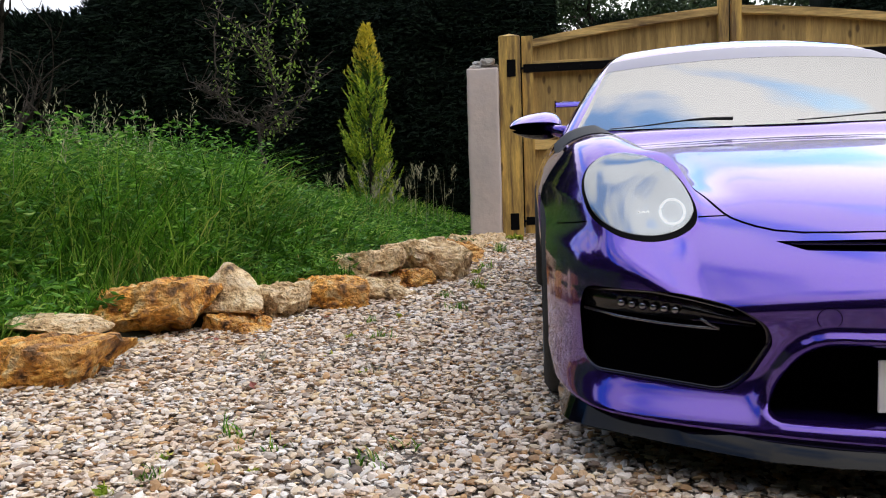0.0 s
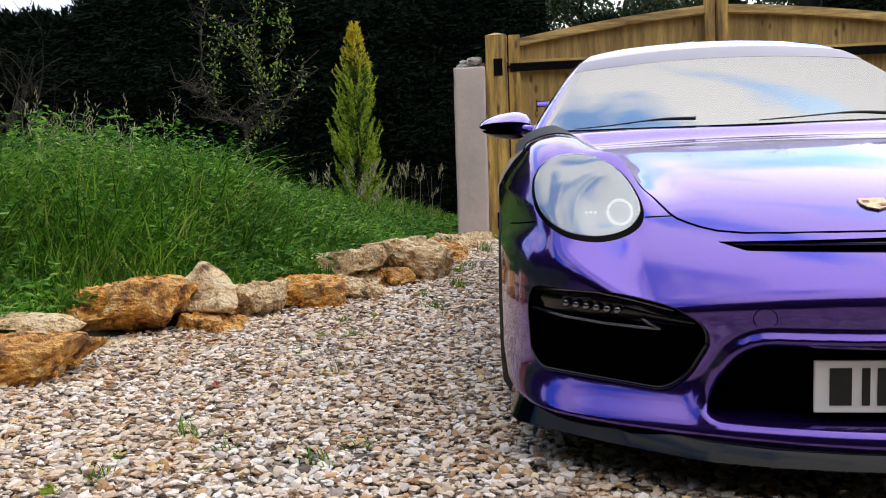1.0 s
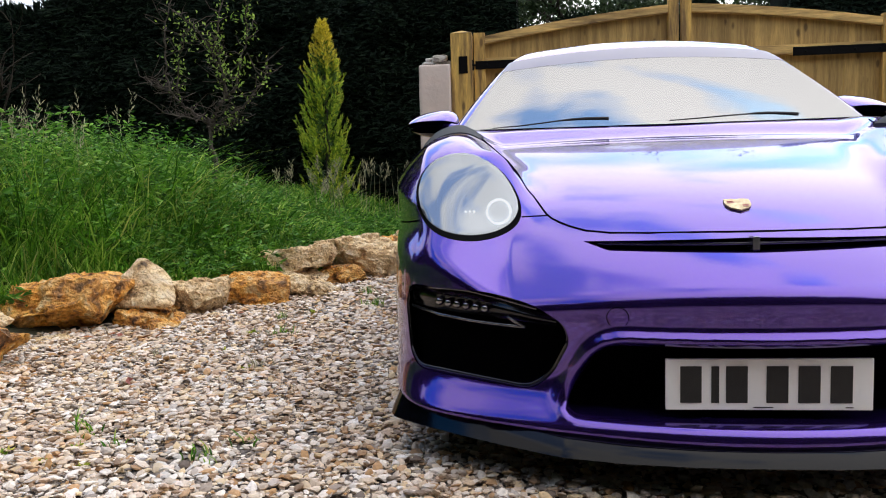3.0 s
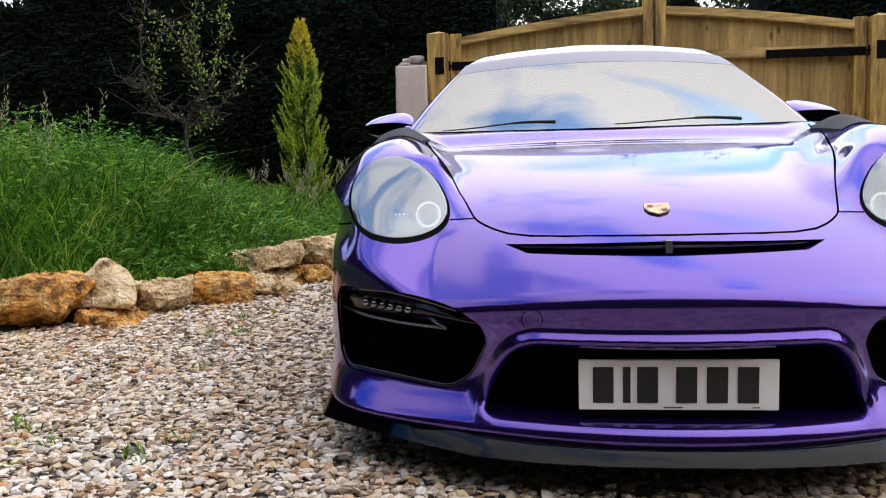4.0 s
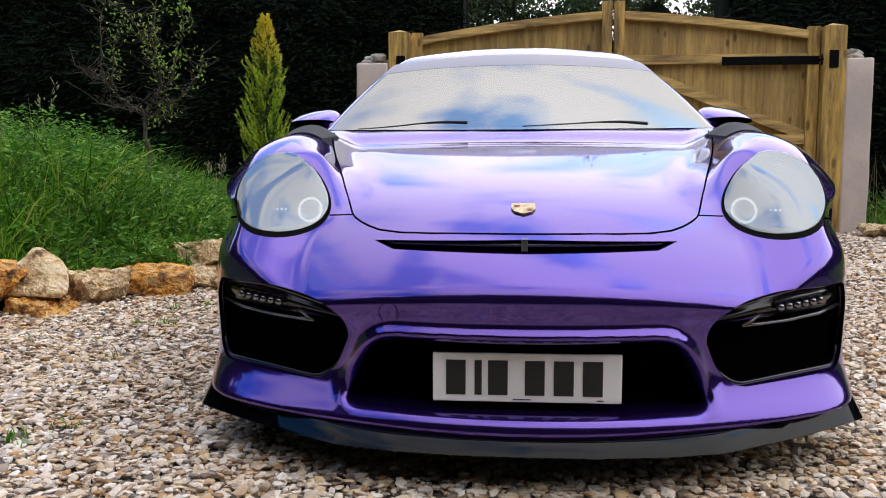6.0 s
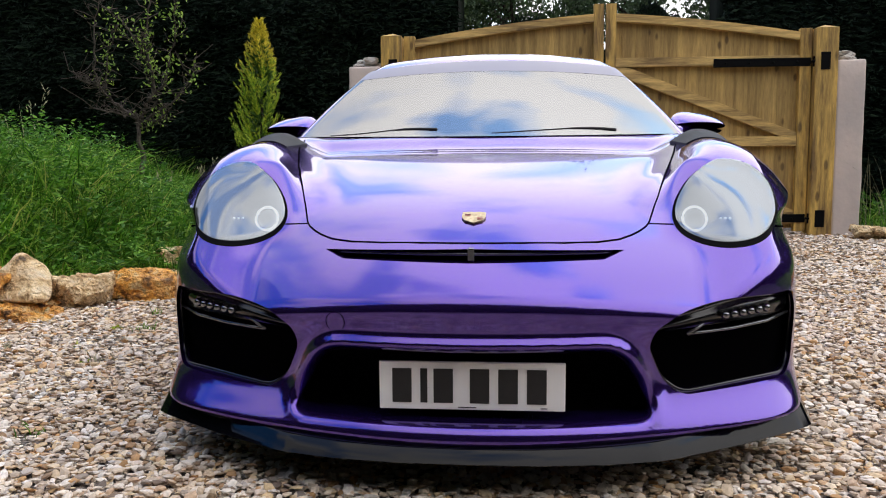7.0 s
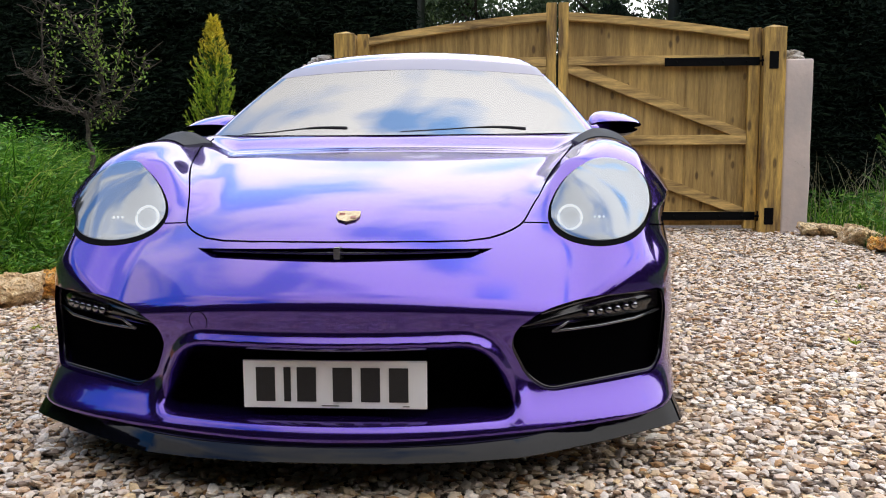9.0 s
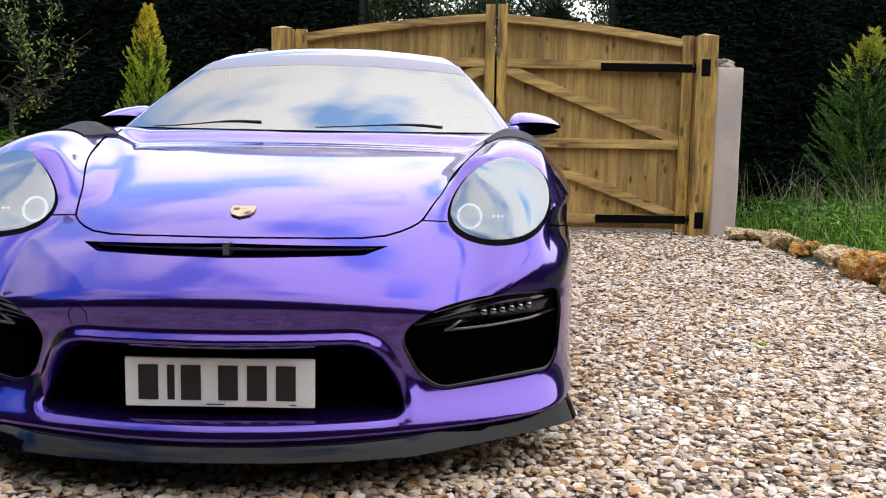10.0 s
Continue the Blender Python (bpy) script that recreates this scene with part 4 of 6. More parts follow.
    under = c[:, 2] < 0.84
    roof = (c[:, 2] > 1.12) & ~screen & ~side
    part("roof", skinned("roof", v, q, n, PAINT, roof & ~under), PAINT, car)
    part("pillar", skinned("pillar", v, q, n, PAINT, ~roof & ~screen & ~side & ~under), PAINT, car)
    for s in (-1, 1):
        part("side_window", skinned("side_window", v, q, n, FRIT, side & (np.sign(c[:, 0]) == s)), FRIT, car, "dark side window")
    U, V = np.meshgrid(np.linspace(-1, 1, 61), np.linspace(0, 1, 41))

    def screen_at(U, V):
        Z = 0.872 + V * (1.243 - 0.872)
        W = 0.735 - 0.49 * (Z - 0.885)
        return U * W, Z - 0.036 * V * U ** 2 + 0.012 * (1 - V) * U ** 2
    part("windscreen", sheet(cabin, *screen_at(U, V), 0.004, GLASS), GLASS, car, "windscreen with clouds reflected in it").visible_shadow = False
    part("sunshade_band", sheet(cabin, *screen_at(U[:12], 0.825 + 0.17 * np.linspace(0, 1, 12)[:, None] + 0 * U[:12]), 0.0046, BAND), BAND, car, "grey band along the top of the screen")
    for s in (-1, 1):
        us = s * np.linspace(0.925, 1.0, 5)[None, :] + np.zeros((40, 1))
        vs = np.linspace(0, 1, 40)[:, None] + np.zeros((1, 5))
        part("screen_border", sheet(cabin, *screen_at(us, vs), 0.002, FRIT), FRIT, car)
    part("screen_border", sheet(cabin, *screen_at(U[:6], 0.03 * np.linspace(0, 1, 6)[:, None] + 0 * U[:6]), 0.0025, FRIT), FRIT, car)
    bm = box(-0.74, 0.74, 1.45, 2.0, 0.60, 0.875, 0.03)
    part("dashboard", bm, CABIN, car)
    part("cabin_floor", box(-0.72, 0.72, 1.5, 3.2, 0.3, 0.34, 0), CABIN, car)
    part("cabin_bulkhead", box(-0.70, 0.70, 3.1, 3.16, 0.3, 1.0, 0), CABIN, car)

    # seams
    def seam(points, r=0.0023, name="panel_gap"):
        part(name, tube(points, r, 6), VOID, car)
    for s in (-1, 1):
        run = spline([0.30, 0.47, 0.60, 0.80, 1.06, 1.20], [0.444, 0.500, 0.545, 0.600, 0.660, 0.685])
        pts = [(float(run(y)), y) for y in np.linspace(1.20, 0.30, 40)]
        pts += [(0.432, 0.275), (0.412, 0.248), (0.388, 0.222), (0.355, 0.194), (0.30, 0.166), (0.22, 0.142), (0.12, 0.124), (0.05, 0.117), (0.0, 0.1155)]
        pts = [(s * x, y, float(on_top(x, y)) + 0.0005) for x, y in pts]
        seam(pts)
        # bumper against fender, both sides of the lamp
        z = np.linspace(0.609, 0.607, 6)
        x = np.linspace(0.442, 0.505, 6)
        seam([(s * xx, float(on_skin(skin, [s * xx], [zz])[0]), zz) for xx, zz in zip(x, z)], 0.0018)
        x = np.linspace(0.775, 0.845, 8)
        seam([(s * xx, float(on_skin(skin, [s * xx], [zz])[0]) - 0.0005, zz) for xx, zz in zip(x, np.linspace(0.60, 0.588, 8))], 0.002)

    # tow-eye cover
    pts = []
    for k in range(28):
        t = 2 * math.pi * k / 28
        x, z = -0.304 + 0.0225 * math.cos(t), 0.406 + 0.0225 * math.sin(t)
        pts.append((x, float(on_skin(skin, [x], [z])[0]) - 0.0002, z))
    part("tow_eye_cover", tube(pts, 0.0009, 6, True), VOID, car, "round tow-eye cover outline")

    # centre intake
    gx, gz = np.meshgrid(np.linspace(-0.44, 0.44, 40), np.linspace(0.15, 0.36, 8))
    gy = front_y(np.abs(gx), gz) + 0.10
    idx = np.arange(gx.size).reshape(gx.shape)
    fq = np.stack([idx[:-1, :-1], idx[:-1, 1:], idx[1:, 1:], idx[1:, :-1]], -1).reshape(-1, 4)
    part("intake_grille", mesh_np("intake_grille", np.stack([gx.ravel(), gy.ravel(), gz.ravel()], 1), fq, VOID, True), VOID, car, "black mesh behind the lower intake")

    # side intakes with their lamp bars
    for s in (-1, 1):
        gx, gz = np.meshgrid(np.linspace(0.37, 0.82, 30), np.linspace(0.20, 0.452, 18))
        gy = front_y(gx, gz) + 0.055
        fa = np.arange(gx.size).reshape(gx.shape)
        fa = np.stack([fa[:-1, :-1], fa[:-1, 1:], fa[1:, 1:], fa[1:, :-1]], -1).reshape(-1, 4)
        intake = part("side_intake", mesh_np("side_intake", np.stack([s * gx.ravel(), gy.ravel(), gz.ravel()], 1), fa, VOID, True), VOID, car, "black mesh of a side intake")
        # gloss blade in the upper half
        U, V = np.meshgrid(np.linspace(0, 1, 26), np.linspace(0, 1, 8))
        bx = 0.43 + 0.355 * U
        top_e = 0.392 + 0.056 * np.minimum(1, U / 0.62)
        low_e = 0.372 + 0.022 * U
        bz = low_e + (top_e - low_e) * V
        by = front_y(bx, bz) + 0.044 + 0.012 * np.cos(V * math.pi * 2) * 0.5
        ia = np.arange(bx.size).reshape(bx.shape)
        fb = np.stack([ia[:-1, :-1], ia[:-1, 1:], ia[1:, 1:], ia[1:, :-1]], -1).reshape(-1, 4)
        part("blade", mesh_np("blade", np.stack([s * bx.ravel(), by.ravel(), bz.ravel()], 1), fb, BLACK_GLOSS, True), BLACK_GLOSS, intake, "gloss black blade holding the lamp bar")
        for line, r in (([(0.776, 0.438), (0.71, 0.444), (0.637, 0.444), (0.553, 0.430), (0.474, 0.411)], 0.0026), ([(0.500, 0.366), (0.545, 0.367), (0.62, 0.371), (0.71, 0.379), (0.786, 0.389)], 0.0032), ([(0.500, 0.366), (0.522, 0.376), (0.540, 0.389)], 0.003)):
            part("bezel", tube([(s * x, float(front_y(x, z)) + 0.036, z) for x, z in line], r * 1.35, 8), BEZEL, intake, smooth=True)
        rim_pts = [(s * x, float(front_y(x, z)) + 0.030, z) for x, z in FOG]
        part("surround", tube(rim_pts, 0.0055, 6, True), BLACK_GLOSS, intake, smooth=True)
        bar = part("lamp_bar", prism(rounded([(s * 0.575, 0.418), (s * 0.715, 0.430), (s * 0.715, 0.410), (s * 0.585, 0.400)], 0.006, 3), 0, 0.012, 0.002), BLACK_GLOSS, intake, "row of small clear lamps")
        bar.matrix_local = Matrix.Identity(4)
        for vert in bar.data.vertices:
            vert.co.y += float(front_y(abs(vert.co.x), 0.41)) + 0.033
        for k in range(6):
            x = 0.592 + 0.0225 * k
            bm = bmesh.new()
            bmesh.ops.create_uvsphere(bm, u_segments=12, v_segments=8, radius=0.0105)
            bmesh.ops.translate(bm, vec=(s * x, float(front_y(x, 0.41)) + 0.029, 0.406 + 0.0016 * k), verts=bm.verts)
            part("led", bm, LED_M, bar, smooth=True)

    # slot under the bonnet
    U, V = np.meshgrid(np.linspace(-0.38, 0.38, 40), np.linspace(0.50, 0.568, 4))
    sy = 0.15 + 0.55 * U ** 2
    ia = np.arange(U.size).reshape(U.shape)
    fb = np.stack([ia[:-1, :-1], ia[:-1, 1:], ia[1:, 1:], ia[1:, :-1]], -1).reshape(-1, 4)
    slot = part("bonnet_slot", mesh_np("bonnet_slot", np.stack([U.ravel(), sy.ravel(), V.ravel()], 1), fb, VOID, True), VOID, car, "narrow black air slot below the bonnet")
    fin = tube([(x, 0.105 + 0.55 * x * x, 0.5485) for x in np.linspace(-0.335, 0.335, 30)], 0.0045, 8)
    part("fin", fin, BEZEL, slot, smooth=True)
    part("bracket", box(-0.008, 0.008, 0.068, 0.12, 0.535, 0.566, 0.003), LED_M, slot)

    # badge: a small shield, plain colours
    bz0, by0 = 0.629, 0.222
    shield = [(-0.029, 0.026), (-0.012, 0.029), (0.0, 0.026), (0.012, 0.029), (0.029, 0.026), (0.030, 0.0), (0.022, -0.018), (0.0, -0.031), (-0.022, -0.018), (-0.030, 0.0)]
    bm = bmesh.new()
    f = bm.faces.new([bm.verts.new((x, y, 0)) for x, y in shield])
    r = bmesh.ops.extrude_face_region(bm, geom=[f])
    bmesh.ops.translate(bm, vec=(0, 0, 0.004), verts=[w for w in r["geom"] if isinstance(w, bmesh.types.BMVert)])
    bmesh.ops.recalc_face_normals(bm, faces=bm.faces[:])
    badge = part("badge", bm, GOLD, car, "small gold shield badge")
    slope = math.degrees(math.atan(float(on_top(0, 0.25) - on_top(0, 0.19)) / 0.06))
    badge.matrix_local = pose(0, by0, float(on_top(0, by0)) + 0.001, slope, 0, 0)
    for x, y in ((-0.0155, 0.010), (0.0155, -0.010)):
        for k in (-1, 1):
            part("badge_field", box(x - 0.007, x + 0.007, y + k * 0.0035 - 0.0018, y + k * 0.0035 + 0.0018, 0.0042, 0.0050, 0), RED_ENAMEL, badge)
    part("badge_centre", prism([(-0.008, 0.009), (0.008, 0.009), (0.008, -0.003), (0.0, -0.011), (-0.008, -0.003)], 0.0042, 0.0056, 0), GOLD, badge).matrix_local = pose(0, 0, 0, 90, 0, 0) @ Matrix.Diagonal((1, -1, 1, 1))

    # number plate: characters as plain bars
    plate = part("number_plate", box(-0.21, 0.21, -0.008, 0.0, 0.206, 0.317, 0.003), WHITE_PLATE, car, "white number plate with dark bars")
    plate.location = (0.005, 0.0, 0)
    for x in (-0.158, -0.108, -0.064, 0.018, 0.082, 0.146):
        part("bar", box(x - 0.022 if x != -0.108 else x - 0.008, x + 0.022 if x != -0.108 else x + 0.008, -0.0105, -0.0085, 0.222, 0.301, 0.001), BLACK_MATT, plate)
    part("caption_bar", box(-0.03, 0.01, -0.0095, -0.0085, 0.2115, 0.2135, 0), BLACK_MATT, plate)
    part("caption_bar", box(0.155, 0.17, -0.0095, -0.0085, 0.2115, 0.2135, 0), BLACK_MATT, plate)
    part("plate_holder", box(-0.12, 0.12, 0.004, 0.06, 0.20, 0.30, 0.004), VOID, car)

    # splitter lip
    tops = spline([0, 0.43, 0.84, 0.9], [0.136, 0.142, 0.168, 0.172])
    bots = spline([0, 0.43, 0.84, 0.9], [0.108, 0.106, 0.114, 0.117])
    half = [(0.0, -0.094), (0.15, -0.088), (0.30, -0.068), (0.42, -0.036), (0.46, -0.016), (0.62, 0.078), (0.74, 0.156), (0.800, 0.196), (0.830, 0.222), (0.843, 0.255), (0.848, 0.31), (0.850, 0.52)]
    half = [p for a, b in zip(half[:-1], half[1:]) for p in ((a[0] + (b[0] - a[0]) * k / 4, a[1] + (b[1] - a[1]) * k / 4) for k in range(4))] + half[-1:]
    line = [(-x, y) for x, y in half[::-1]] + half[1:]
    bm = bmesh.new()
    rows = []
    for x, y in line:
        zt, zb = float(tops(abs(x))), float(bots(abs(x)))
        inner = 0.14
        ux, uy = (x * (1 - inner / 0.9), y + inner)
        prof = [(ux, uy, zt + 0.012), (x * 0.974, y + 0.025, zt + 0.003), (x * 0.979, y + 0.019, zt), (x * 1.002, y - 0.003, zb + 0.004), (x * 1.000, y + 0.002, zb), (ux, uy, zb - 0.005)]
        rows.append([bm.verts.new(p) for p in prof])
    for A, B in zip(rows[:-1], rows[1:]):
        for k in range(6):
            bm.faces.new((A[k], B[k], B[(k + 1) % 6], A[(k + 1) % 6]))
    bm.faces.new(rows[0])
    bm.faces.new(rows[-1][::-1])
    bmesh.ops.recalc_face_normals(bm, faces=bm.faces[:])
    part("splitter", bm, LIP, car, "gloss black splitter lip", "auto")
    part("underbody", box(-0.78, 0.78, 0.30, 4.2, 0.10, 0.16, 0.01), VOID, car)

    # head lamps
    cx, cz = 0.648, 0.665
    for s in (-1, 1):
        rr = np.linspace(0.0, 1.0, 22)[:, None]
        L = np.array(LAMP + LAMP[:1])

        def egg(scale, dx=0.0, dz=0.0):
            return s * (cx + dx + (L[:, 0] - cx) * scale), cz + dz + (L[:, 1] - cz) * scale
        ex, ez = egg(0.95, 0.0005, 0.0055)
        X = s * (cx + 0.0005) + (ex - s * (cx + 0.0005))[None, :] * rr
        Z = cz + 0.0055 + (ez - cz - 0.0055)[None, :] * rr
        # the lens is one smooth dome: a quadratic through the body's form there
        flat = lambda x, z: np.stack([np.ones_like(x), x, z, x * x, x * z, z * z], -1)
        coef = np.linalg.lstsq(flat(X.ravel(), Z.ravel()), on_skin(skin, X.ravel(), Z.ravel()), rcond=None)[0]

        def dome(x, y, z):
            return (flat(np.asarray(x), np.asarray(z)) @ coef + 1.2 * (np.asarray(z) - 0.665) ** 2 + 0.5 * (np.abs(np.asarray(x)) - 0.645) ** 2 - 0.016 - y) * 0.7
        lens = sheet(dome, X, Z, 0.004, LENS)
        # at the rim the lens stays flush with the body
        xyz = np.array([tuple(w.co) for w in lens.vertices])
        flush = on_skin(skin, xyz[:, 0], xyz[:, 2]) - 0.003 - 0.014 * (1 - rr ** 2 + 0 * X).ravel()
        xyz[:, 1] = np.where(np.isnan(flush), xyz[:, 1], np.maximum(xyz[:, 1], flush))
        lens.vertices.foreach_set("co", xyz.astype(np.float32).ravel())
        lamp = part("headlamp", lens, LENS, car, "clear egg-shaped head lamp")
        lamp.visible_shadow = False
        # black gasket between lens and body
        t = np.linspace(0, 1, 4)[:, None]
        ox, oz = egg(1.012)
        part("gasket", sheet(skin, ex[None, :] * (1 - t) + ox[None, :] * t, ez[None, :] * (1 - t) + oz[None, :] * t, 0.001, GASKET), GASKET, lamp)
        # bowl behind the lens
        depth = np.array([0.004, 0.022, 0.032, 0.036, 0.036])
        scl = np.array([0.99, 0.93, 0.75, 0.4, 0.0])
        pts = []
        for d, k in zip(depth, scl):
            px, pz = egg(k)
            y = on_skin(skin, px, pz)
            pts.append(np.stack([px, y + d, pz - 0.2 * d], 1))
        pts = np.array(pts)
        m = pts.shape[1]
        ia = np.arange(pts.shape[0] * m).reshape(pts.shape[0], m)
        fb = np.stack([ia[:-1, :-1], ia[:-1, 1:], ia[1:, 1:], ia[1:, :-1]], -1).reshape(-1, 4)
        part("bowl", mesh_np("bowl", pts.reshape(-1, 3), fb, LAMP_BOWL, True), LAMP_BOWL, lamp)
        # projector with its light ring
        ring = [(s * 0.563 + 0.030 * math.cos(t0), 0.620 + 0.030 * math.sin(t0)) for t0 in np.linspace(0, 2 * math.pi, 33)[:-1]]
        y0 = float(on_skin(skin, [s * 0.563], [0.618])[0])
        part("light_ring", tube([(x, y0 + 0.016 + 0.35 * (z - 0.618), z) for x, z in ring], 0.0036, 8, True), RINGM, lamp, "white light ring", True)
        bm = bmesh.new()
        bmesh.ops.create_uvsphere(bm, u_segments=24, v_segments=12, radius=0.026)
        bmesh.ops.scale(bm, vec=(1, 0.5, 1), verts=bm.verts)
        bmesh.ops.translate(bm, vec=(s * 0.563, y0 + 0.022, 0.618), verts=bm.verts)
        part("projector", bm, SILVER, lamp, smooth=True)
        for k in range(3):
            x = s * (0.625 + 0.011 * k)
            bm = bmesh.new()
            bmesh.ops.create_uvsphere(bm, u_segments=10, v_segments=6, radius=0.0035)
            bmesh.ops.translate(bm, vec=(x, float(on_skin(skin, [x], [0.622])[0]) + 0.012, 0.622), verts=bm.verts)
            part("marker_led", bm, RINGM, lamp, smooth=True)

    # mirrors
    for s in (-1, 1):
        mirror = part("wing_mirror", blob((s * 0.897, 1.79, 0.941), (0.114, 0.085, 0.061), s, 1), PAINT, car, "purple wing mirror with a black base", True)
        part("mirror_base", blob((s * 0.896, 1.787, 0.938), (0.113, 0.083, 0.059), s, -1), BLACK_GLOSS, mirror, "", True)
        part("mirror_arm", tube([(s * 0.74, 1.64, 0.89), (s * 0.80, 1.71, 0.908), (s * 0.86, 1.77, 0.924)], [0.032, 0.026, 0.022], 10), PAINT, mirror, "", True)

    # black carbon louvres on the fenders
    for s in (-1, 1):
        U, V = np.meshgrid(np.linspace(0, 1, 16), np.linspace(0, 1, 9))
        x = 0.636 + 0.200 * U
        y = 0.785 + 0.26 * V + 0.10 * U * (1 - V) - 0.02 * np.sin(U * math.pi)
        lift = 0.003 + 0.027 * np.minimum(1, V / 0.72) * (0.30 + 0.70 * np.minimum(1, U / 0.35)) * (1 - 0.25 * U ** 4)
        zz = np.minimum(on_top(x, y), CREST_Z(y)) + lift - 1.1 * np.clip(x - 0.79, 0, 1) ** 1.2 * 0.5
        low = on_top(x, y) - 0.02
        tp = np.stack([s * x.ravel(), y.ravel(), zz.ravel()], 1)
        bp = np.stack([s * x.ravel(), y.ravel(), low.ravel()], 1)
        n0 = len(tp)
        ia = np.arange(n0).reshape(U.shape)
        fq = [np.stack([ia[:-1, :-1], ia[:-1, 1:], ia[1:, 1:], ia[1:, :-1]], -1).reshape(-1, 4)]
        rim = np.concatenate([ia[0, :-1], ia[:-1, -1], ia[-1, :0:-1], ia[:0:-1, 0]])
        nx = np.roll(rim, -1)
        fq.append(np.stack([rim, nx, nx + n0, rim + n0], 1))
        me = mesh_np("fender_louvre", np.concatenate([tp, bp]), np.concatenate(fq), CARBON)
        part("fender_louvre", me, CARBON, car, "raised black carbon louvre on the fender")

    # wipers
    for pts in ([(-0.62, 0.888), (-0.50, 0.893), (-0.30, 0.908), (-0.19, 0.905)], [(0.02, 0.888), (0.20, 0.898), (0.40, 0.906), (0.49, 0.900)]):
        sp = spline([p[0] for p in pts], [p[1] for p in pts])
        X = np.linspace(pts[0][0], pts[-1][0], 24)
        Z = sp(X)
        Y = on_skin(cabin, X, Z)
        part("wiper", tube([(a, b - 0.009, d) for a, b, d in zip(X, Y, Z)], np.concatenate([np.linspace(0.0015, 0.0024, 15), np.linspace(0.0040, 0.0066, 9)]), 6), BLACK_MATT, car, "black wiper arm and blade", True)

    # wheels
    for s in (-1, 1):
        for y, w in ((0.93, 0.245), (3.415, 0.29)):
            wheel = part("wheel", lathe([(0.235, -w / 2), (0.30, -w / 2), (0.330, -w / 2 + 0.02), (0.337, -w / 2 + 0.05), (0.337, w / 2 - 0.05), (0.330, w / 2 - 0.02), (0.30, w / 2), (0.235, w / 2)], 48), RUBBER, car, "wheel with a black tyre", True)
            wheel.matrix_local = pose(s * 0.765, y, 0.335, 0, 0, 0)
            part("rim", lathe([(0.235, -w / 2), (0.225, -w / 2 + 0.03), (0.22, w / 2 - 0.03), (0.235, w / 2)], 40), RIM, wheel, "", True)
            for k in range(10):
                sp = box(-0.012, 0.012, -0.011, 0.011, 0.02, 0.225, 0.004)
                o = part("spoke", sp, RIM, wheel)
                o.matrix_local = pose(s * (w / 2 - 0.045), 0, 0, 36 * k, 0, 0)
            part("hub", lathe([(0.001, -0.02), (0.045, -0.02), (0.045, 0.02), (0.001, 0.02)], 20), RIM, wheel).location = (s * (w / 2 - 0.045), 0, 0)

    # rear wing
    wing_o = part("rear_wing", wing_blade(), PAINT, car, "fixed rear wing")
    for s in (-1, 1):
        part("wing_endplate", box(s * 0.748 - 0.004, s * 0.748 + 0.004, 4.12, 4.44, 1.175, 1.262, 0.003), BLACK_GLOSS, wing_o)
        part("wing_strut", box(s * 0.45 - 0.012, s * 0.45 + 0.012, 4.2, 4.34, 0.80, 1.22, 0.004), BLACK_GLOSS, wing_o)
    return car


def wing_blade():
    """A wing section in y, z, drawn out along x."""
    prof = [(4.110, 1.208), (4.104, 1.214), (4.112, 1.226), (4.140, 1.246), (4.190, 1.258), (4.300, 1.262), (4.430, 1.256), (4.430, 1.250), (4.300, 1.240), (4.170, 1.214)]
    bm = bmesh.new()
    ends = [[bm.verts.new((x, y, z)) for y, z in prof] for x in (-0.744, 0.744)]
    n = len(prof)
    for i in range(n):
        bm.faces.new((ends[0][i], ends[0][(i + 1) % n], ends[1][(i + 1) % n], ends[1][i]))
    bm.faces.new(ends[0])
    bm.faces.new(ends[1])
    bmesh.ops.recalc_face_normals(bm, faces=bm.faces[:])
    return bm


def blob(c, r, s, half):
    """The upper (1) or lower (-1) half of a mirror shell, blunt behind and rounded in front."""
    bm = bmesh.new()
    bmesh.ops.create_uvsphere(bm, u_segments=32, v_segments=20, radius=1)
    for v in bm.verts:
        x, y, z = v.co
        k = math.copysign(abs(x) ** 0.8, x)
        v.co = (k * r[0], y * r[1] * (1.0 if y < 0 else 0.45) + max(z, -0.2) * 0.10, z * r[2] * (1.0 - 0.25 * s * k))
    bmesh.ops.bisect_plane(bm, geom=bm.verts[:] + bm.edges[:] + bm.faces[:], plane_co=(0, 0, -0.016), plane_no=(0, 0.35, half), clear_inner=True)
    bmesh.ops.translate(bm, vec=c, verts=bm.verts)
    return bm


def lathe(profile, n):
    """A profile of radius and x, turned round the x axis."""
    bm = bmesh.new()
    rings = [[bm.verts.new((x, r * math.cos(2 * math.pi * k / n), r * math.sin(2 * math.pi * k / n))) for k in range(n)] for r, x in profile]
    for A, B in zip(rings[:-1], rings[1:]):
        for k in range(n):
            bm.faces.new((A[k], A[(k + 1) % n], B[(k + 1) % n], B[k]))
    bmesh.ops.recalc_face_normals(bm, faces=bm.faces[:])
    return bm


build_car()


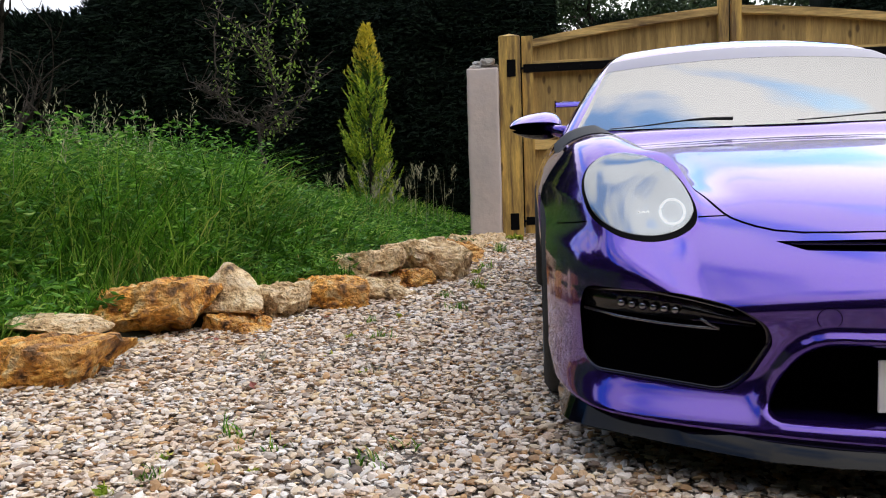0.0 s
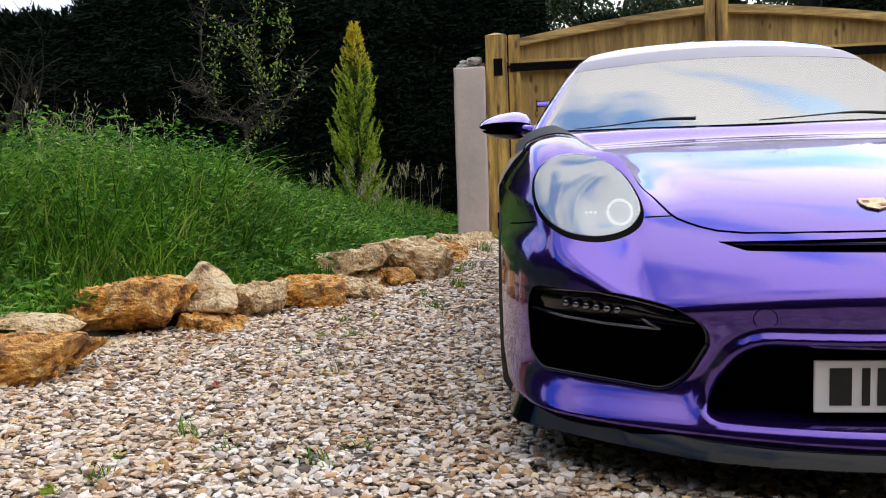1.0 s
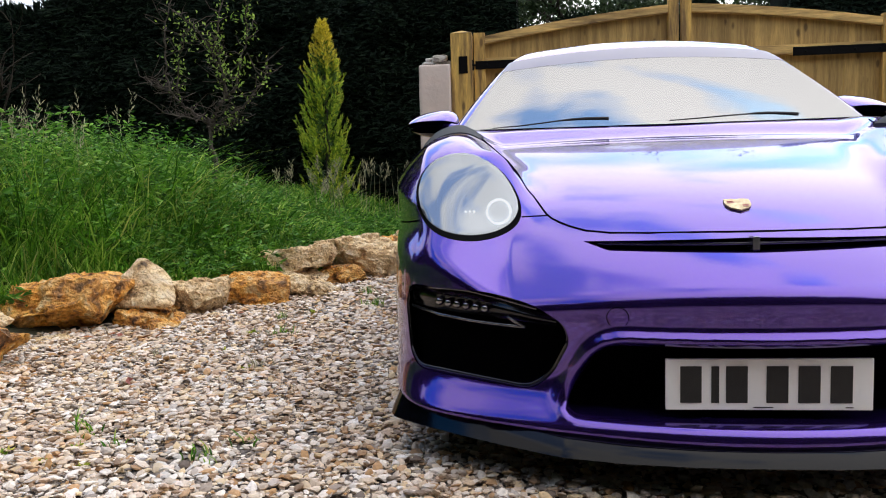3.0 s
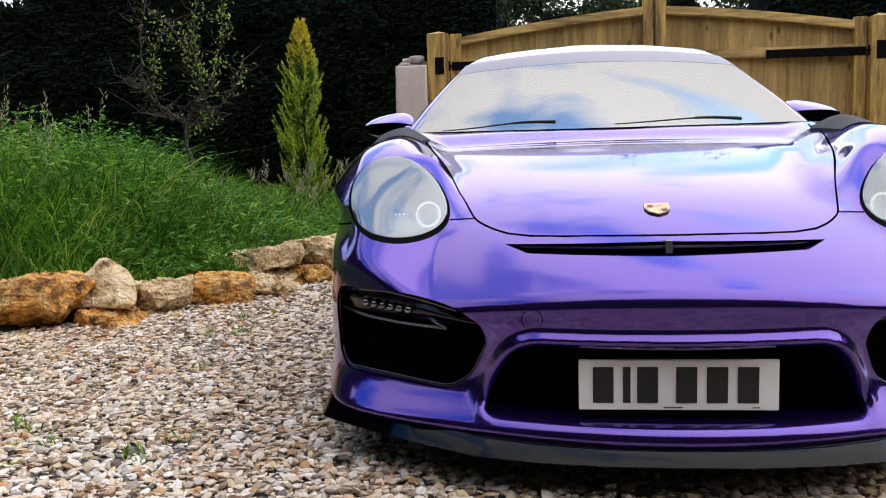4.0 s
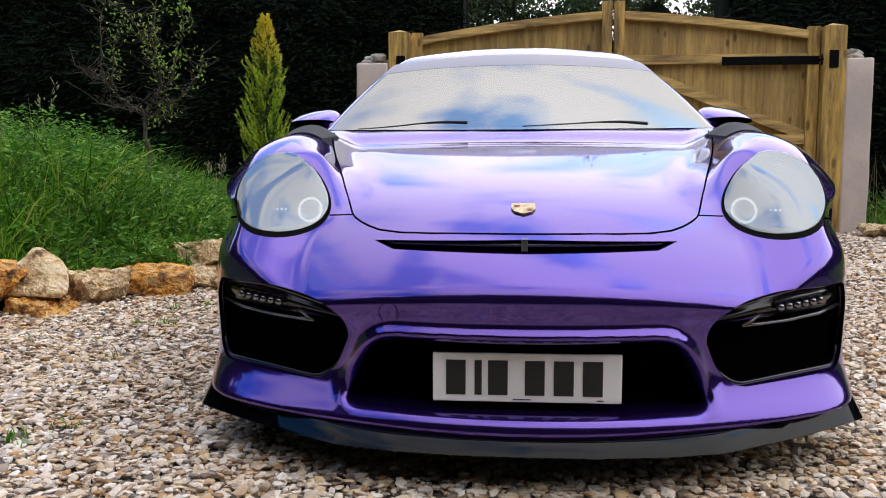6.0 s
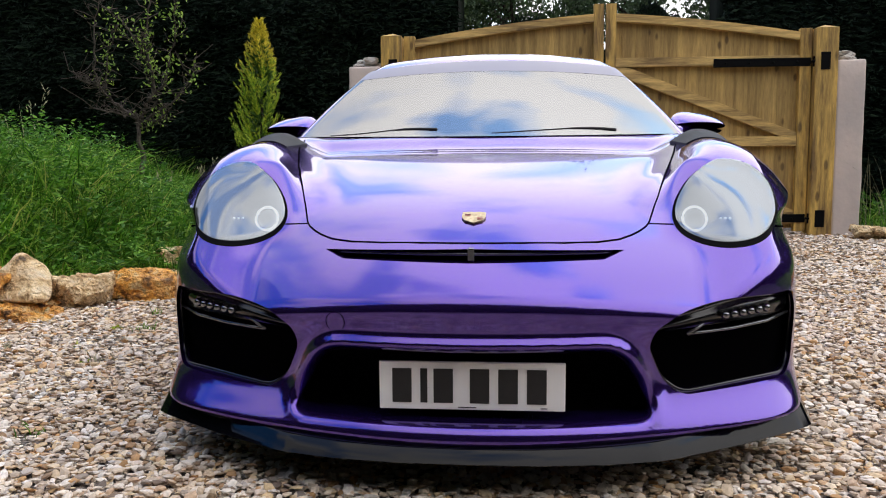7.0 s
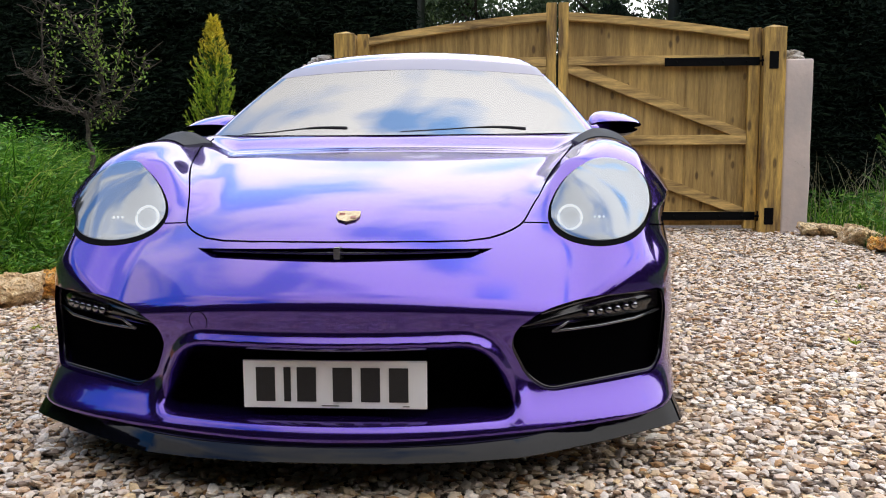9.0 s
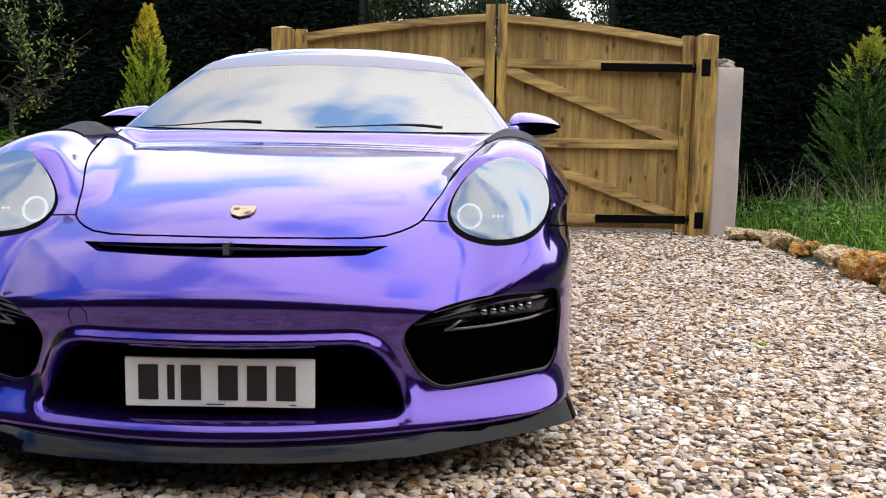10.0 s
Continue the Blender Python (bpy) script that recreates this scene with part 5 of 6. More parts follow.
# ---- plants ----
def blades(name, root, height, width, lean, material, rng, curl=0.6):
    """Grass blades in one mesh: three-part tapered strips that bend over."""
    n = len(root)
    ang = rng.uniform(0, 2 * np.pi, n)
    d = np.stack([np.cos(ang), np.sin(ang), np.zeros(n)], 1)
    face = ang + rng.uniform(0.6, 2.5, n)
    w = np.stack([np.cos(face), np.sin(face), np.zeros(n)], 1) * width[:, None] * 0.5
    up = np.array([0, 0, 1.0])
    lv = []
    for t, k in ((0.0, 0.8), (0.4, 1.0), (0.75, 0.75)):
        c = root + up * (height * t * (1 - 0.15 * curl * t * lean))[:, None] + d * (height * lean * t ** 2)[:, None]
        lv += [c - w * k, c + w * k]
    tip = root + up * (height * (1 - 0.3 * curl * lean))[:, None] + d * (height * lean)[:, None]
    v = np.stack(lv + [tip], 1).reshape(-1, 3)
    b = (np.arange(n) * 7)[:, None]
    tri = np.array([[0, 1, 3], [0, 3, 2], [2, 3, 5], [2, 5, 4], [4, 5, 6]])
    return mesh_np(name, v, (b[:, :, None] + tri[None]).reshape(-1, 3), material, False)


def leaves(name, at, along, length, width, material, rng, fold=0.25):
    """Pointed leaves in one mesh, each two triangles folded along the rib."""
    n = len(at)
    a = along / np.maximum(np.linalg.norm(along, axis=1), 1e-6)[:, None]
    r = rng.normal(size=(n, 3))
    s = np.cross(a, r)
    s /= np.maximum(np.linalg.norm(s, axis=1), 1e-6)[:, None]
    u = np.cross(a, s)
    L, W = length[:, None], width[:, None]
    v = np.stack([at, at + a * L * 0.45 + s * W * 0.5 + u * W * fold, at + a * L, at + a * L * 0.45 - s * W * 0.5 + u * W * fold], 1).reshape(-1, 3)
    b = (np.arange(n) * 4)[:, None]
    tri = np.array([[0, 1, 2], [0, 2, 3]])
    return mesh_np(name, v, (b[:, :, None] + tri[None]).reshape(-1, 3), material, False)


def meadow_height(x, y):
    """How tall the meadow stands: low by the stones, waist-high behind."""
    d = np.clip(edge_left(y) - x, 0, 4)
    t = np.clip((d - 0.15) / 1.45, 0, 1)
    behind = np.clip((y - 4.15) / 0.5, 0, 1) * np.clip((x + 4.7) / 1.0, 0, 1)
    return (0.15 + 0.78 * t * t * (3 - 2 * t)) * (1 - 0.56 * behind)


def meadow():
    rng = np.random.default_rng(5)
    n = 72000
    y = rng.uniform(-1.0, 8.2, n)
    d = 0.17 + rng.uniform(0.0, 1, n) ** 1.3 * 4.5
    x = edge_left(y) - d
    keep = (x > -8.5) & ~((y > 6.2) & (x > -1.7))
    x, y = x[keep], y[keep]
    z = bank_z(x, y)
    clump = np.array([noise.noise((a * 1.3, b * 1.3, 2.0)) for a, b in zip(x, y)])
    clump2 = np.array([noise.noise((a * 4.1, b * 4.1, 7.0)) for a, b in zip(x, y)])
    h = meadow_height(x, y) * rng.uniform(0.45, 1.05, len(x)) * (1 + 0.30 * clump + 0.22 * clump2)
    h = np.minimum(h, 1.06 * meadow_height(x, y) + 0.02)
    far_k = 1 + 0.12 * np.clip(y - 1, 0, 6)
    me = blades("meadow_grass", np.stack([x, y, z], 1), h, rng.uniform(0.003, 0.010, len(x)) * far_k, rng.uniform(0.25, 1.15, len(x)) * (0.7 + 0.5 * (clump > 0)), GRASS, rng)
    tagged(part("meadow_grass", me, GRASS), "tall dense green meadow grass behind the edging stones", "grass", "", "stuff")
    # nettles and other broad-leaved weeds: stems carrying small leaves
    n = 7600
    y = rng.uniform(-0.6, 7.4, n)
    x = edge_left(y) - 0.22 - rng.uniform(0, 1, n) ** 1.15 * 4.2
    cl = np.array([noise.noise((a * 0.7 + 9, b * 0.7, 0.0)) for a, b in zip(x, y)])
    k = (cl > -0.28) & (x > -8)
    x, y = x[k], y[k]
    hs = meadow_height(x, y) * np.minimum(rng.uniform(0.6, 1.15, len(x)) * (1 + 0.25 * cl[k]), 1.10)
    z = bank_z(x, y)
    at, al, ln = [], [], []
    for x0, y0, z0, h0 in zip(x, y, z, hs):
        lx, ly = rng.normal() * 0.10, rng.normal() * 0.10 - 0.04
        m = int(9 + h0 * 14)
        t = rng.uniform(0.25, 1.0, m)
        g = rng.uniform(0, 2 * np.pi, m)
        at.append(np.stack([x0 + lx * t ** 2, y0 + ly * t ** 2, z0 + h0 * t], 1))
        al.append(np.stack([np.cos(g), np.sin(g), rng.uniform(-0.5, 0.55, m)], 1))
        ln.append((1.25 - 0.7 * t) * rng.uniform(0.045, 0.115))
    at, al, ln = np.concatenate(at), np.concatenate(al), np.concatenate(ln)
    me = leaves("meadow_weeds", at, al, ln, ln * rng.uniform(0.20, 0.38, len(ln)), WEED, rng)
    tagged(part("meadow_weeds", me, WEED), "broad-leaved green weeds among the meadow grass", "weeds", "", "stuff")
    # seed heads on thin stalks
    at, al, rt, hh = [], [], [], []
    for k in range(135):
        # most in the meadow, some in a dry patch near the gate pillar
        y0 = rng.uniform(0.8, 5.6) if k < 95 else rng.uniform(5.2, 6.6)
        x0 = float(edge_left(y0)) - (rng.uniform(1.1, 4.3) if k < 95 else rng.uniform(0.35, 1.3))
        if x0 < -8:
            continue
        h0 = float(meadow_height(x0, y0)) * rng.uniform(0.95, 1.25) if k < 95 else rng.uniform(0.38, 0.68)
        z0 = float(bank_z(x0, y0))
        rt.append((x0, y0, z0))
        hh.append(h0)
        lx, ly = rng.uniform(-0.08, 0.12), rng.uniform(-0.06, 0.06)
        for j in range(16):
            t = j / 15
            at.append((x0 + lx * (0.8 + t * 0.5) + rng.normal() * 0.010, y0 + ly + rng.normal() * 0.010, z0 + h0 * (0.82 + 0.2 * t)))
            al.append((lx * 2 + rng.normal() * 0.4, rng.normal() * 0.4, 1.0))
    at, al = np.array(at), np.array(al)
    me = leaves("seed_heads", at, al, rng.uniform(0.025, 0.055, len(at)), rng.uniform(0.006, 0.012, len(at)), SEED, rng)
    tagged(part("seed_heads", me, SEED), "pale dry seed heads above the grass", "grass", "", "stuff")
    me = blades("seed_stalks", np.array(rt), np.array(hh), np.full(len(rt), 0.0035), np.full(len(rt), 0.10), SEED, rng, 0.2)
    tagged(part("seed_stalks", me, SEED), "thin pale stalks of the seeding grass", "grass", "", "stuff")
    # the strip on the other side of the drive
    n = 9000
    y = rng.uniform(1.5, 8.0, n)
    x = edge_right(y) + 0.12 + rng.uniform(0, 1, n) ** 1.2 * 4.0
    z = bank_z(x, y)
    k = ~((y > 6.2) & (x < 3.75))
    x, y, z = x[k], y[k], z[k]
    d = x - edge_right(y)
    lump = np.array([noise.noise((a * 1.7, b * 1.7, 4.0)) for a, b in zip(x, y)])
    h = (0.10 + 0.36 * np.clip(d / 1.2, 0, 1)) * rng.uniform(0.4, 1.3, len(x)) * (1 + 0.7 * lump)
    me = blades("verge_grass", np.stack([x, y, z], 1), h, rng.uniform(0.006, 0.011, len(x)), rng.uniform(0.2, 0.9, len(x)), GRASS, rng)
    tagged(part("verge_grass", me, GRASS), "rough green grass along the drive by the hedge", "grass", "", "stuff")
    n = 5200
    y = rng.uniform(3.0, 7.8, n)
    x = edge_right(y) + 0.25 + rng.uniform(0, 2.6, n)
    k = ~((y > 6.2) & (x < 3.75))
    x, y = x[k], y[k]
    at = np.stack([x, y, bank_z(x, y) + rng.uniform(0.03, 0.34, len(x))], 1)
    al = np.stack([rng.normal(size=len(x)), rng.normal(size=len(x)), rng.uniform(-0.3, 0.9, len(x))], 1)
    me = leaves("verge_weeds", at, al, rng.uniform(0.05, 0.11, len(x)), rng.uniform(0.015, 0.03, len(x)), WEED, rng)
    tagged(part("verge_weeds", me, WEED), "low dark green weeds under the hedge", "weeds", "", "stuff")
    n = 260
    y = rng.uniform(4.5, 7.6, n)
    x = rng.uniform(3.75, 6.2, n)
    me = blades("dry_verge_grass", np.stack([x, y, bank_z(x, y)], 1), rng.uniform(0.5, 1.0, n), rng.uniform(0.003, 0.006, n), rng.uniform(0.15, 0.7, n), SEED, rng)
    tagged(part("dry_verge_grass", me, SEED), "dry pale grass stalks by the hedge", "grass", "", "stuff")


meadow()


def hedge(name, label, corners, top, seed, count):
    """A clipped conifer hedge along a line: a lumpy core and a coat of small sprays."""
    rng = np.random.default_rng(seed)
    (x0, y0), (x1, y1) = corners
    L = math.hypot(x1 - x0, y1 - y0)
    tx, ty = (x1 - x0) / L, (y1 - y0) / L
    nx, ny = ty, -tx
    nu, nv = max(8, int(L / 0.2)), 28
    U, V = np.meshgrid(np.linspace(0, L, nu), np.linspace(0, 1, nv))
    H = np.array([[top(u / L) for u in row] for row in U])
    bul = np.array([[noise.fractal(Vector((u * 0.9 + seed, v * h * 0.9, 1.0)), 1.0, 2.0, 3) for u, v, h in zip(ru, rv, rh)] for ru, rv, rh in zip(U, V, H)])
    off = 0.26 * bul - 0.55 * V ** 4
    P = np.stack([x0 + tx * U + nx * off, y0 + ty * U + ny * off, V * H], -1)
    B = np.stack([x0 + tx * U - nx * 1.2, y0 + ty * U - ny * 1.2, V * H], -1)
    i = np.arange(nu * nv).reshape(nv, nu)
    q = [np.stack([i[:-1, :-1], i[:-1, 1:], i[1:, 1:], i[1:, :-1]], -1).reshape(-1, 4)]
    q.append(q[0][:, ::-1] + nu * nv)
    t = i[-1]
    q.append(np.stack([t[:-1], t[1:], t[1:] + nu * nv, t[:-1] + nu * nv], 1))
    for e in (i[:, 0], i[:, -1]):
        q.append(np.stack([e[:-1], e[1:], e[1:] + nu * nv, e[:-1] + nu * nv], 1))
    h = thing(name, label, "hedge")
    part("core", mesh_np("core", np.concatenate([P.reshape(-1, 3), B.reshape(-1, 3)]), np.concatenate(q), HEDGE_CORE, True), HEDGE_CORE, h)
    iu, iv = rng.uniform(0, nu - 1.001, count), rng.uniform(0, nv - 1.001, count)
    a, b = iu.astype(int), iv.astype(int)
    fu, fv = (iu - a)[:, None], (iv - b)[:, None]
    at = (P[b, a] * (1 - fu) + P[b, a + 1] * fu) * (1 - fv) + (P[b + 1, a] * (1 - fu) + P[b + 1, a + 1] * fu) * fv
    at += np.array([nx, ny, 0]) * rng.uniform(-0.02, 0.10, count)[:, None]
    al = np.array([nx, ny, 0]) * rng.uniform(0.2, 0.8, count)[:, None] + np.array([tx, ty, 0]) * rng.normal(size=(count, 1)) * 0.9 + rng.normal(size=(count, 3)) * 0.22 + np.array([0, 0, -0.22])
    edge = b > nv - 4
    al[edge] += np.array([0, 0, 1.2])
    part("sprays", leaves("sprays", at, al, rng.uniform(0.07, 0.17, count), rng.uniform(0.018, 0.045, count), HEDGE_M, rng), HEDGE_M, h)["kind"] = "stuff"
    return h


def top_left(t):
    x = -12.5 + 11.9 * t
    return 3.7 + 0.45 * noise.noise((x * 1.5, 0, 0)) if x > -6.9 else 3.25 + max(0.0, (x + 7.3)) * 1.2 + 0.45 * noise.noise((x * 1.7, 3, 0))


hedge("conifer_hedge", "tall dark clipped conifer hedge behind the meadow", ((-12.5, 8.7), (-0.6, 8.5)), top_left, 3, 80000)
hedge("conifer_hedge", "tall dark clipped conifer hedge beside the gate", ((2.75, 8.5), (11.5, 7.9)), lambda t: 3.7 + 0.4 * noise.noise((t * 13, 5, 0)), 4, 56000)
hedge("lane_hedge", "ragged dark hedge beyond the gate", ((-2.4, 10.8), (5.0, 10.8)), lambda t: 3.0 + 0.75 * noise.noise((t * 7, 8, 0)), 5, 26000)
# added behind the camera, never in view; its height holds back sky light
hedge("unseen_hedge", "unseen tall dark hedge added on the near side to hold back sky light", ((14, -7.5), (-14, -7.5)), lambda t: 6.6 + 3.4 * t + 1.6 * noise.noise((t * 12, 1, 0)), 6, 12000)
hedge("unseen_hedge", "row of tall dark conifers at the far end of the meadow", ((-13, -8), (-13, 9)), lambda t: 8.4 + 2.2 * noise.noise((t * 9, 2, 0)) + 0.9 * noise.noise((t * 31, 2, 0)), 7, 14000)
# also out of view, added to close the ring in reflections
hedge("unseen_hedge", "unseen dark hedge added on the far side of the drive", ((11, 8), (11, -8)), lambda t: 3.2 + 0.6 * noise.noise((t * 10, 4, 0)), 8, 6000)


def conifer(x, y, height, width, seed, sheath, tip, inner, label, leader=0.12, fill=1.0, lift=1.0):
    """A slim upright conifer: a stem and many rising, feathery, pointed sprays."""
    rng = np.random.default_rng(seed)
    z0 = float(bank_z(x, y))
    tree = thing("conifer", label, "tree", "young conifers", (x, y, z0))
    part("trunk", tube([(0, 0, -0.02), (0.01, 0, height * 0.5), (0, 0, height * 0.985)], [0.035, 0.02, 0.003], 8), BARK, tree)
    at, al, ln, tp, dp = [], [], [], [], []

    def spray(base, head, length, shade):
        """One bough: a spine that curves upwards, with slim twigs to both sides of it."""
        d = Vector(head).normalized()
        p = Vector(base)
        side = d.cross(Vector((rng.normal() * 0.5, rng.normal() * 0.5, 1.0))).normalized()
        steps = max(4, int(length / 0.022))
        for j in range(steps):
            s = j / steps
            d = (d + Vector((0, 0, 0.9 * lift / steps)) + Vector(rng.normal(size=3)) * 0.03).normalized()
            p = p + d * (length / steps)
            for w in (-1, 1, rng.choice((-1, 1))):
                at.append(tuple(p))
                al.append(tuple(d * 0.9 + side * w * rng.uniform(0.3, 0.85) + Vector(rng.normal(size=3)) * 0.18))
                ln.append(rng.uniform(0.05, 0.095) * (1.1 - 0.55 * s))
                tp.append(p.z / height + rng.normal() * 0.05)
                dp.append(shade + s + rng.normal() * 0.15)
        at.append(tuple(p))
        al.append(tuple(d))
        ln.append(0.05)
        tp.append(p.z / height)
        dp.append(2.0)

    for _ in range(int(330 * fill * height / 2.0)):
        t = rng.uniform(0.0, 0.97) ** 0.95
        drop = height * (1 - t)
        a = rng.uniform(0, 2 * math.pi)
        reach = 0.5 * width * (1 - math.exp(-drop / 0.50)) * rng.uniform(0.40, 1.15)
        rise = lift * (rng.uniform(0.35, 0.9) + 0.5 * t)
        k = 0.30 * reach
        spray((math.cos(a) * k, math.sin(a) * k, height * t - 0.10 - 0.25 * reach), (math.cos(a), math.sin(a), rise), max(0.10, reach * 0.95), 0.55 * reach / (0.5 * width))
    # the bare leader with a few short twigs
    for j in range(26):
        s = rng.uniform(1 - leader, 0.99)
        a = rng.uniform(0, 2 * math.pi)
        spray((0, 0, height * s - 0.02), (math.cos(a), math.sin(a), 1.0), 0.03 + 0.45 * height * (1 - s), 1.0)
    at, al, ln, tp, dp = np.array(at), np.array(al), np.array(ln), np.array(tp), np.array(dp)
    # sprays near the stem get the darker greens that carry the crown's shade
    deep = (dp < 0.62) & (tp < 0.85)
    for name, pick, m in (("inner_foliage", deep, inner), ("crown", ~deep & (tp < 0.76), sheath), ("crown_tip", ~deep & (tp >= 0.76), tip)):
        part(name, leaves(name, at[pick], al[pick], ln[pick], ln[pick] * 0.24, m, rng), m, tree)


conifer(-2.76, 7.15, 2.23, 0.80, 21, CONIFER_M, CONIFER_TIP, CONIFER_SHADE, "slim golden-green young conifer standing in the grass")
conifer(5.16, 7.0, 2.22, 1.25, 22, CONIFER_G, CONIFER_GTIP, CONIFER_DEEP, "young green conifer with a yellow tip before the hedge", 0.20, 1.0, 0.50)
tag = part("plant_tag", box(-0.018, 0.018, -0.0015, 0.0015, -0.045, 0.045, 0.001), WHITE_PLATE)
tag.matrix_world = pose(5.14, 6.52, 1.26, 8, 12, 10)
tagged(tag, "small white plastic plant tag hanging in the conifer", "tag")


def grow(base, heading, length, radius, depth, rng, out, spread=0.6, rise=0.25):
    """Adds the bent segments of a limb and its branches to out."""
    p, d = Vector(base), Vector(heading).normalized()
    pts, rad = [p.copy()], [radius]
    steps = 6
    for i in range(steps):
        d = (d + Vector((rng.normal() * 0.16, rng.normal() * 0.16, rng.normal() * 0.10 + rise * 0.2))).normalized()
        p = p + d * length / steps
        pts.append(p.copy())
        rad.append(radius * (1 - 0.75 * (i + 1) / steps))
        if depth > 0 and i >= 1 and rng.uniform() < 0.75:
            h = (d + Vector((rng.normal(), rng.normal(), rng.normal() * 0.5 + rise)) * spread).normalized()
            grow(p, h, length * rng.uniform(0.45, 0.7), rad[-1] * 0.7, depth - 1, rng, out, spread, rise)
    out.append((pts, rad, depth))


def bare_shrub(x, y):
    """A crooked stem that forks into grey limbs with tangled twigs, and upright shoots with clusters of young leaves."""
    rng = np.random.default_rng(77)
    z0 = float(bank_z(x, y))
    sh = thing("shrub", "spindly half-bare shrub with a few young leaves", "shrub", "", (x, y, z0))
    limbs, lf, la = [], [], []
    # each limb: start, where it ends, bow sideways, radius at its foot, share of leaves
    for (ax, az), (bx, bz), bow, r, leafy in (((0.0, -0.05), (-0.02, 1.05), 0.05, 0.040, 0.0), ((-0.02, 0.98), (0.22, 1.32), -0.03, 0.032, 0.0), ((0.22, 1.30), (0.47, 2.12), 0.06, 0.014, 1.0),
                                              ((0.20, 1.28), (0.26, 2.30), -0.10, 0.014, 1.0), ((-0.02, 1.00), (-0.40, 1.34), -0.05, 0.024, 0.1), ((-0.38, 1.32), (-0.30, 2.32), -0.06, 0.011, 0.2),
                                              ((0.11, 1.62), (-0.25, 2.06), 0.05, 0.009, 0.45), ((-0.36, 1.32), (-0.60, 1.46), -0.05, 0.009, 0.05), ((0.0, 0.95), (0.62, 1.56), 0.14, 0.012, 0.4),
                                              ((-0.30, 1.26), (-0.14, 1.90), -0.04, 0.010, 0.6), ((0.15, 1.22), (0.02, 1.78), 0.06, 0.010, 0.5), ((-0.10, 1.02), (-0.50, 1.12), 0.06, 0.010, 0.0), ((0.0, 0.9), (0.34, 1.08), 0.05, 0.010, 0.3)):
        n = 12
        dy, sy = rng.normal() * 0.14, rng.normal() * 0.05
        pts = [Vector((ax + (bx - ax) * t + bow * math.sin(math.pi * t) + rng.normal() * 0.010, sy + dy * t + rng.normal() * 0.010, az + (bz - az) * t)) for t in [k / n for k in range(n + 1)]]
        limbs.append((pts, [r * (1 - 0.6 * k / n) for k in range(n + 1)]))
        if az < 0.5:
            continue
        for q in pts[1:]:
            for _ in range(2 if leafy > 0.5 else 3):
                g, l = rng.uniform(0, 6.28), rng.uniform(0.05, 0.24) * (0.6 if leafy > 0.5 else 1.0)
                d = Vector((math.cos(g), math.sin(g), rng.uniform(-0.3, 0.9)))
                m = q + d * l * 0.5 + Vector(rng.normal(size=3)) * 0.015
                limbs.append(([q, m, m + (d + Vector(rng.normal(size=3)) * 0.5) * l * 0.5], [0.005, 0.0038, 0.0028]))
            for _ in range(int(rng.uniform(5, 20) * leafy)):
                lf.append(tuple(q + Vector((rng.normal() * 0.05, rng.normal() * 0.05, rng.normal() * 0.045))))
                la.append((rng.normal(), rng.normal(), rng.normal() + 0.5))
    for pts, rad in limbs:
        part("branch", tube(pts, rad, 5), TWIG, sh)
    lf, la = np.array(lf), np.array(la)
    part("foliage", leaves("foliage", lf, la, rng.uniform(0.03, 0.055, len(lf)), rng.uniform(0.016, 0.028, len(lf)), YOUNG_LEAF, rng), YOUNG_LEAF, sh)


bare_shrub(-3.58, 5.8)


def far_tree(x, y, height, spread, seed, leafy, label, group=""):
    rng = np.random.default_rng(seed)
    tree = thing("tree", label, "tree", group, (x, y, 0))
    limbs = []
    part("trunk", tube([(0, 0, -0.1), (0.05, 0.02, height * 0.3), (0.0, 0.05, height * 0.62)], [0.16, 0.12, 0.06], 8), BARK, tree)
    for i in range(9):
        a = i * 2.4 + rng.uniform(-0.3, 0.3)
        grow((0.03, 0.03, height * rng.uniform(0.22, 0.62)), (math.cos(a), math.sin(a), 0.7), spread * rng.uniform(0.7, 1.1), 0.05, 2, rng, limbs, 0.7, 0.2)
    at, al = [], []
    for k, (pts, rad, depth) in enumerate(limbs):
        if depth == 2:
            part("limb", tube(pts, [max(r, 0.008) for r in rad], 5), BARK, tree)
        if leafy and depth <= 1:
            for q in pts[1:]:
                m = rng.integers(8, 22) if leafy > 0.5 else rng.integers(0, 4)
                for _ in range(m):
                    at.append(tuple(q + Vector((rng.normal(), rng.normal(), rng.normal())) * 0.17))
                    al.append((rng.normal(), rng.normal(), rng.normal() - 0.3))
    tw = [l for l in limbs if l[2] < 2]
    vs, fs, n = [], [], 0
    for pts, rad, depth in tw:
        bm = tube(pts, [max(r, 0.005) for r in rad], 3)
        bm.verts.index_update()
        bm.faces.ensure_lookup_table()
        for v in bm.verts:
            vs.append(tuple(v.co))
        for f in bm.faces:
            ids = [v.index + n for v in f.verts]
            fs += [ids[:3]] if len(ids) == 3 else [[ids[0], ids[1], ids[2]], [ids[0], ids[2], ids[3]]]
        n += len(bm.verts)
        bm.free()
    part("brushwood", mesh_np("brushwood", np.array(vs), np.array(fs), BARK), BARK, tree)["kind"] = "stuff"
    if at:
        at, al = np.array(at), np.array(al)
        part("crown", leaves("crown", at, al, rng.uniform(0.06, 0.12, len(at)), rng.uniform(0.035, 0.07, len(at)), LEAF, rng), LEAF, tree)


for k, (x, y, h, sp) in enumerate([(-2.2, 12.0, 5.2, 1.6), (0.2, 13.0, 5.4, 1.7), (2.6, 14.2, 5.6, 1.8), (4.6, 12.6, 5.4, 1.7), (-0.9, 15.5, 6.2, 2.0)]):
    far_tree(x, y, h, sp, 40 + k, 1.0, "leafy tree beyond the gate, dark against the sky", "trees beyond the gate")
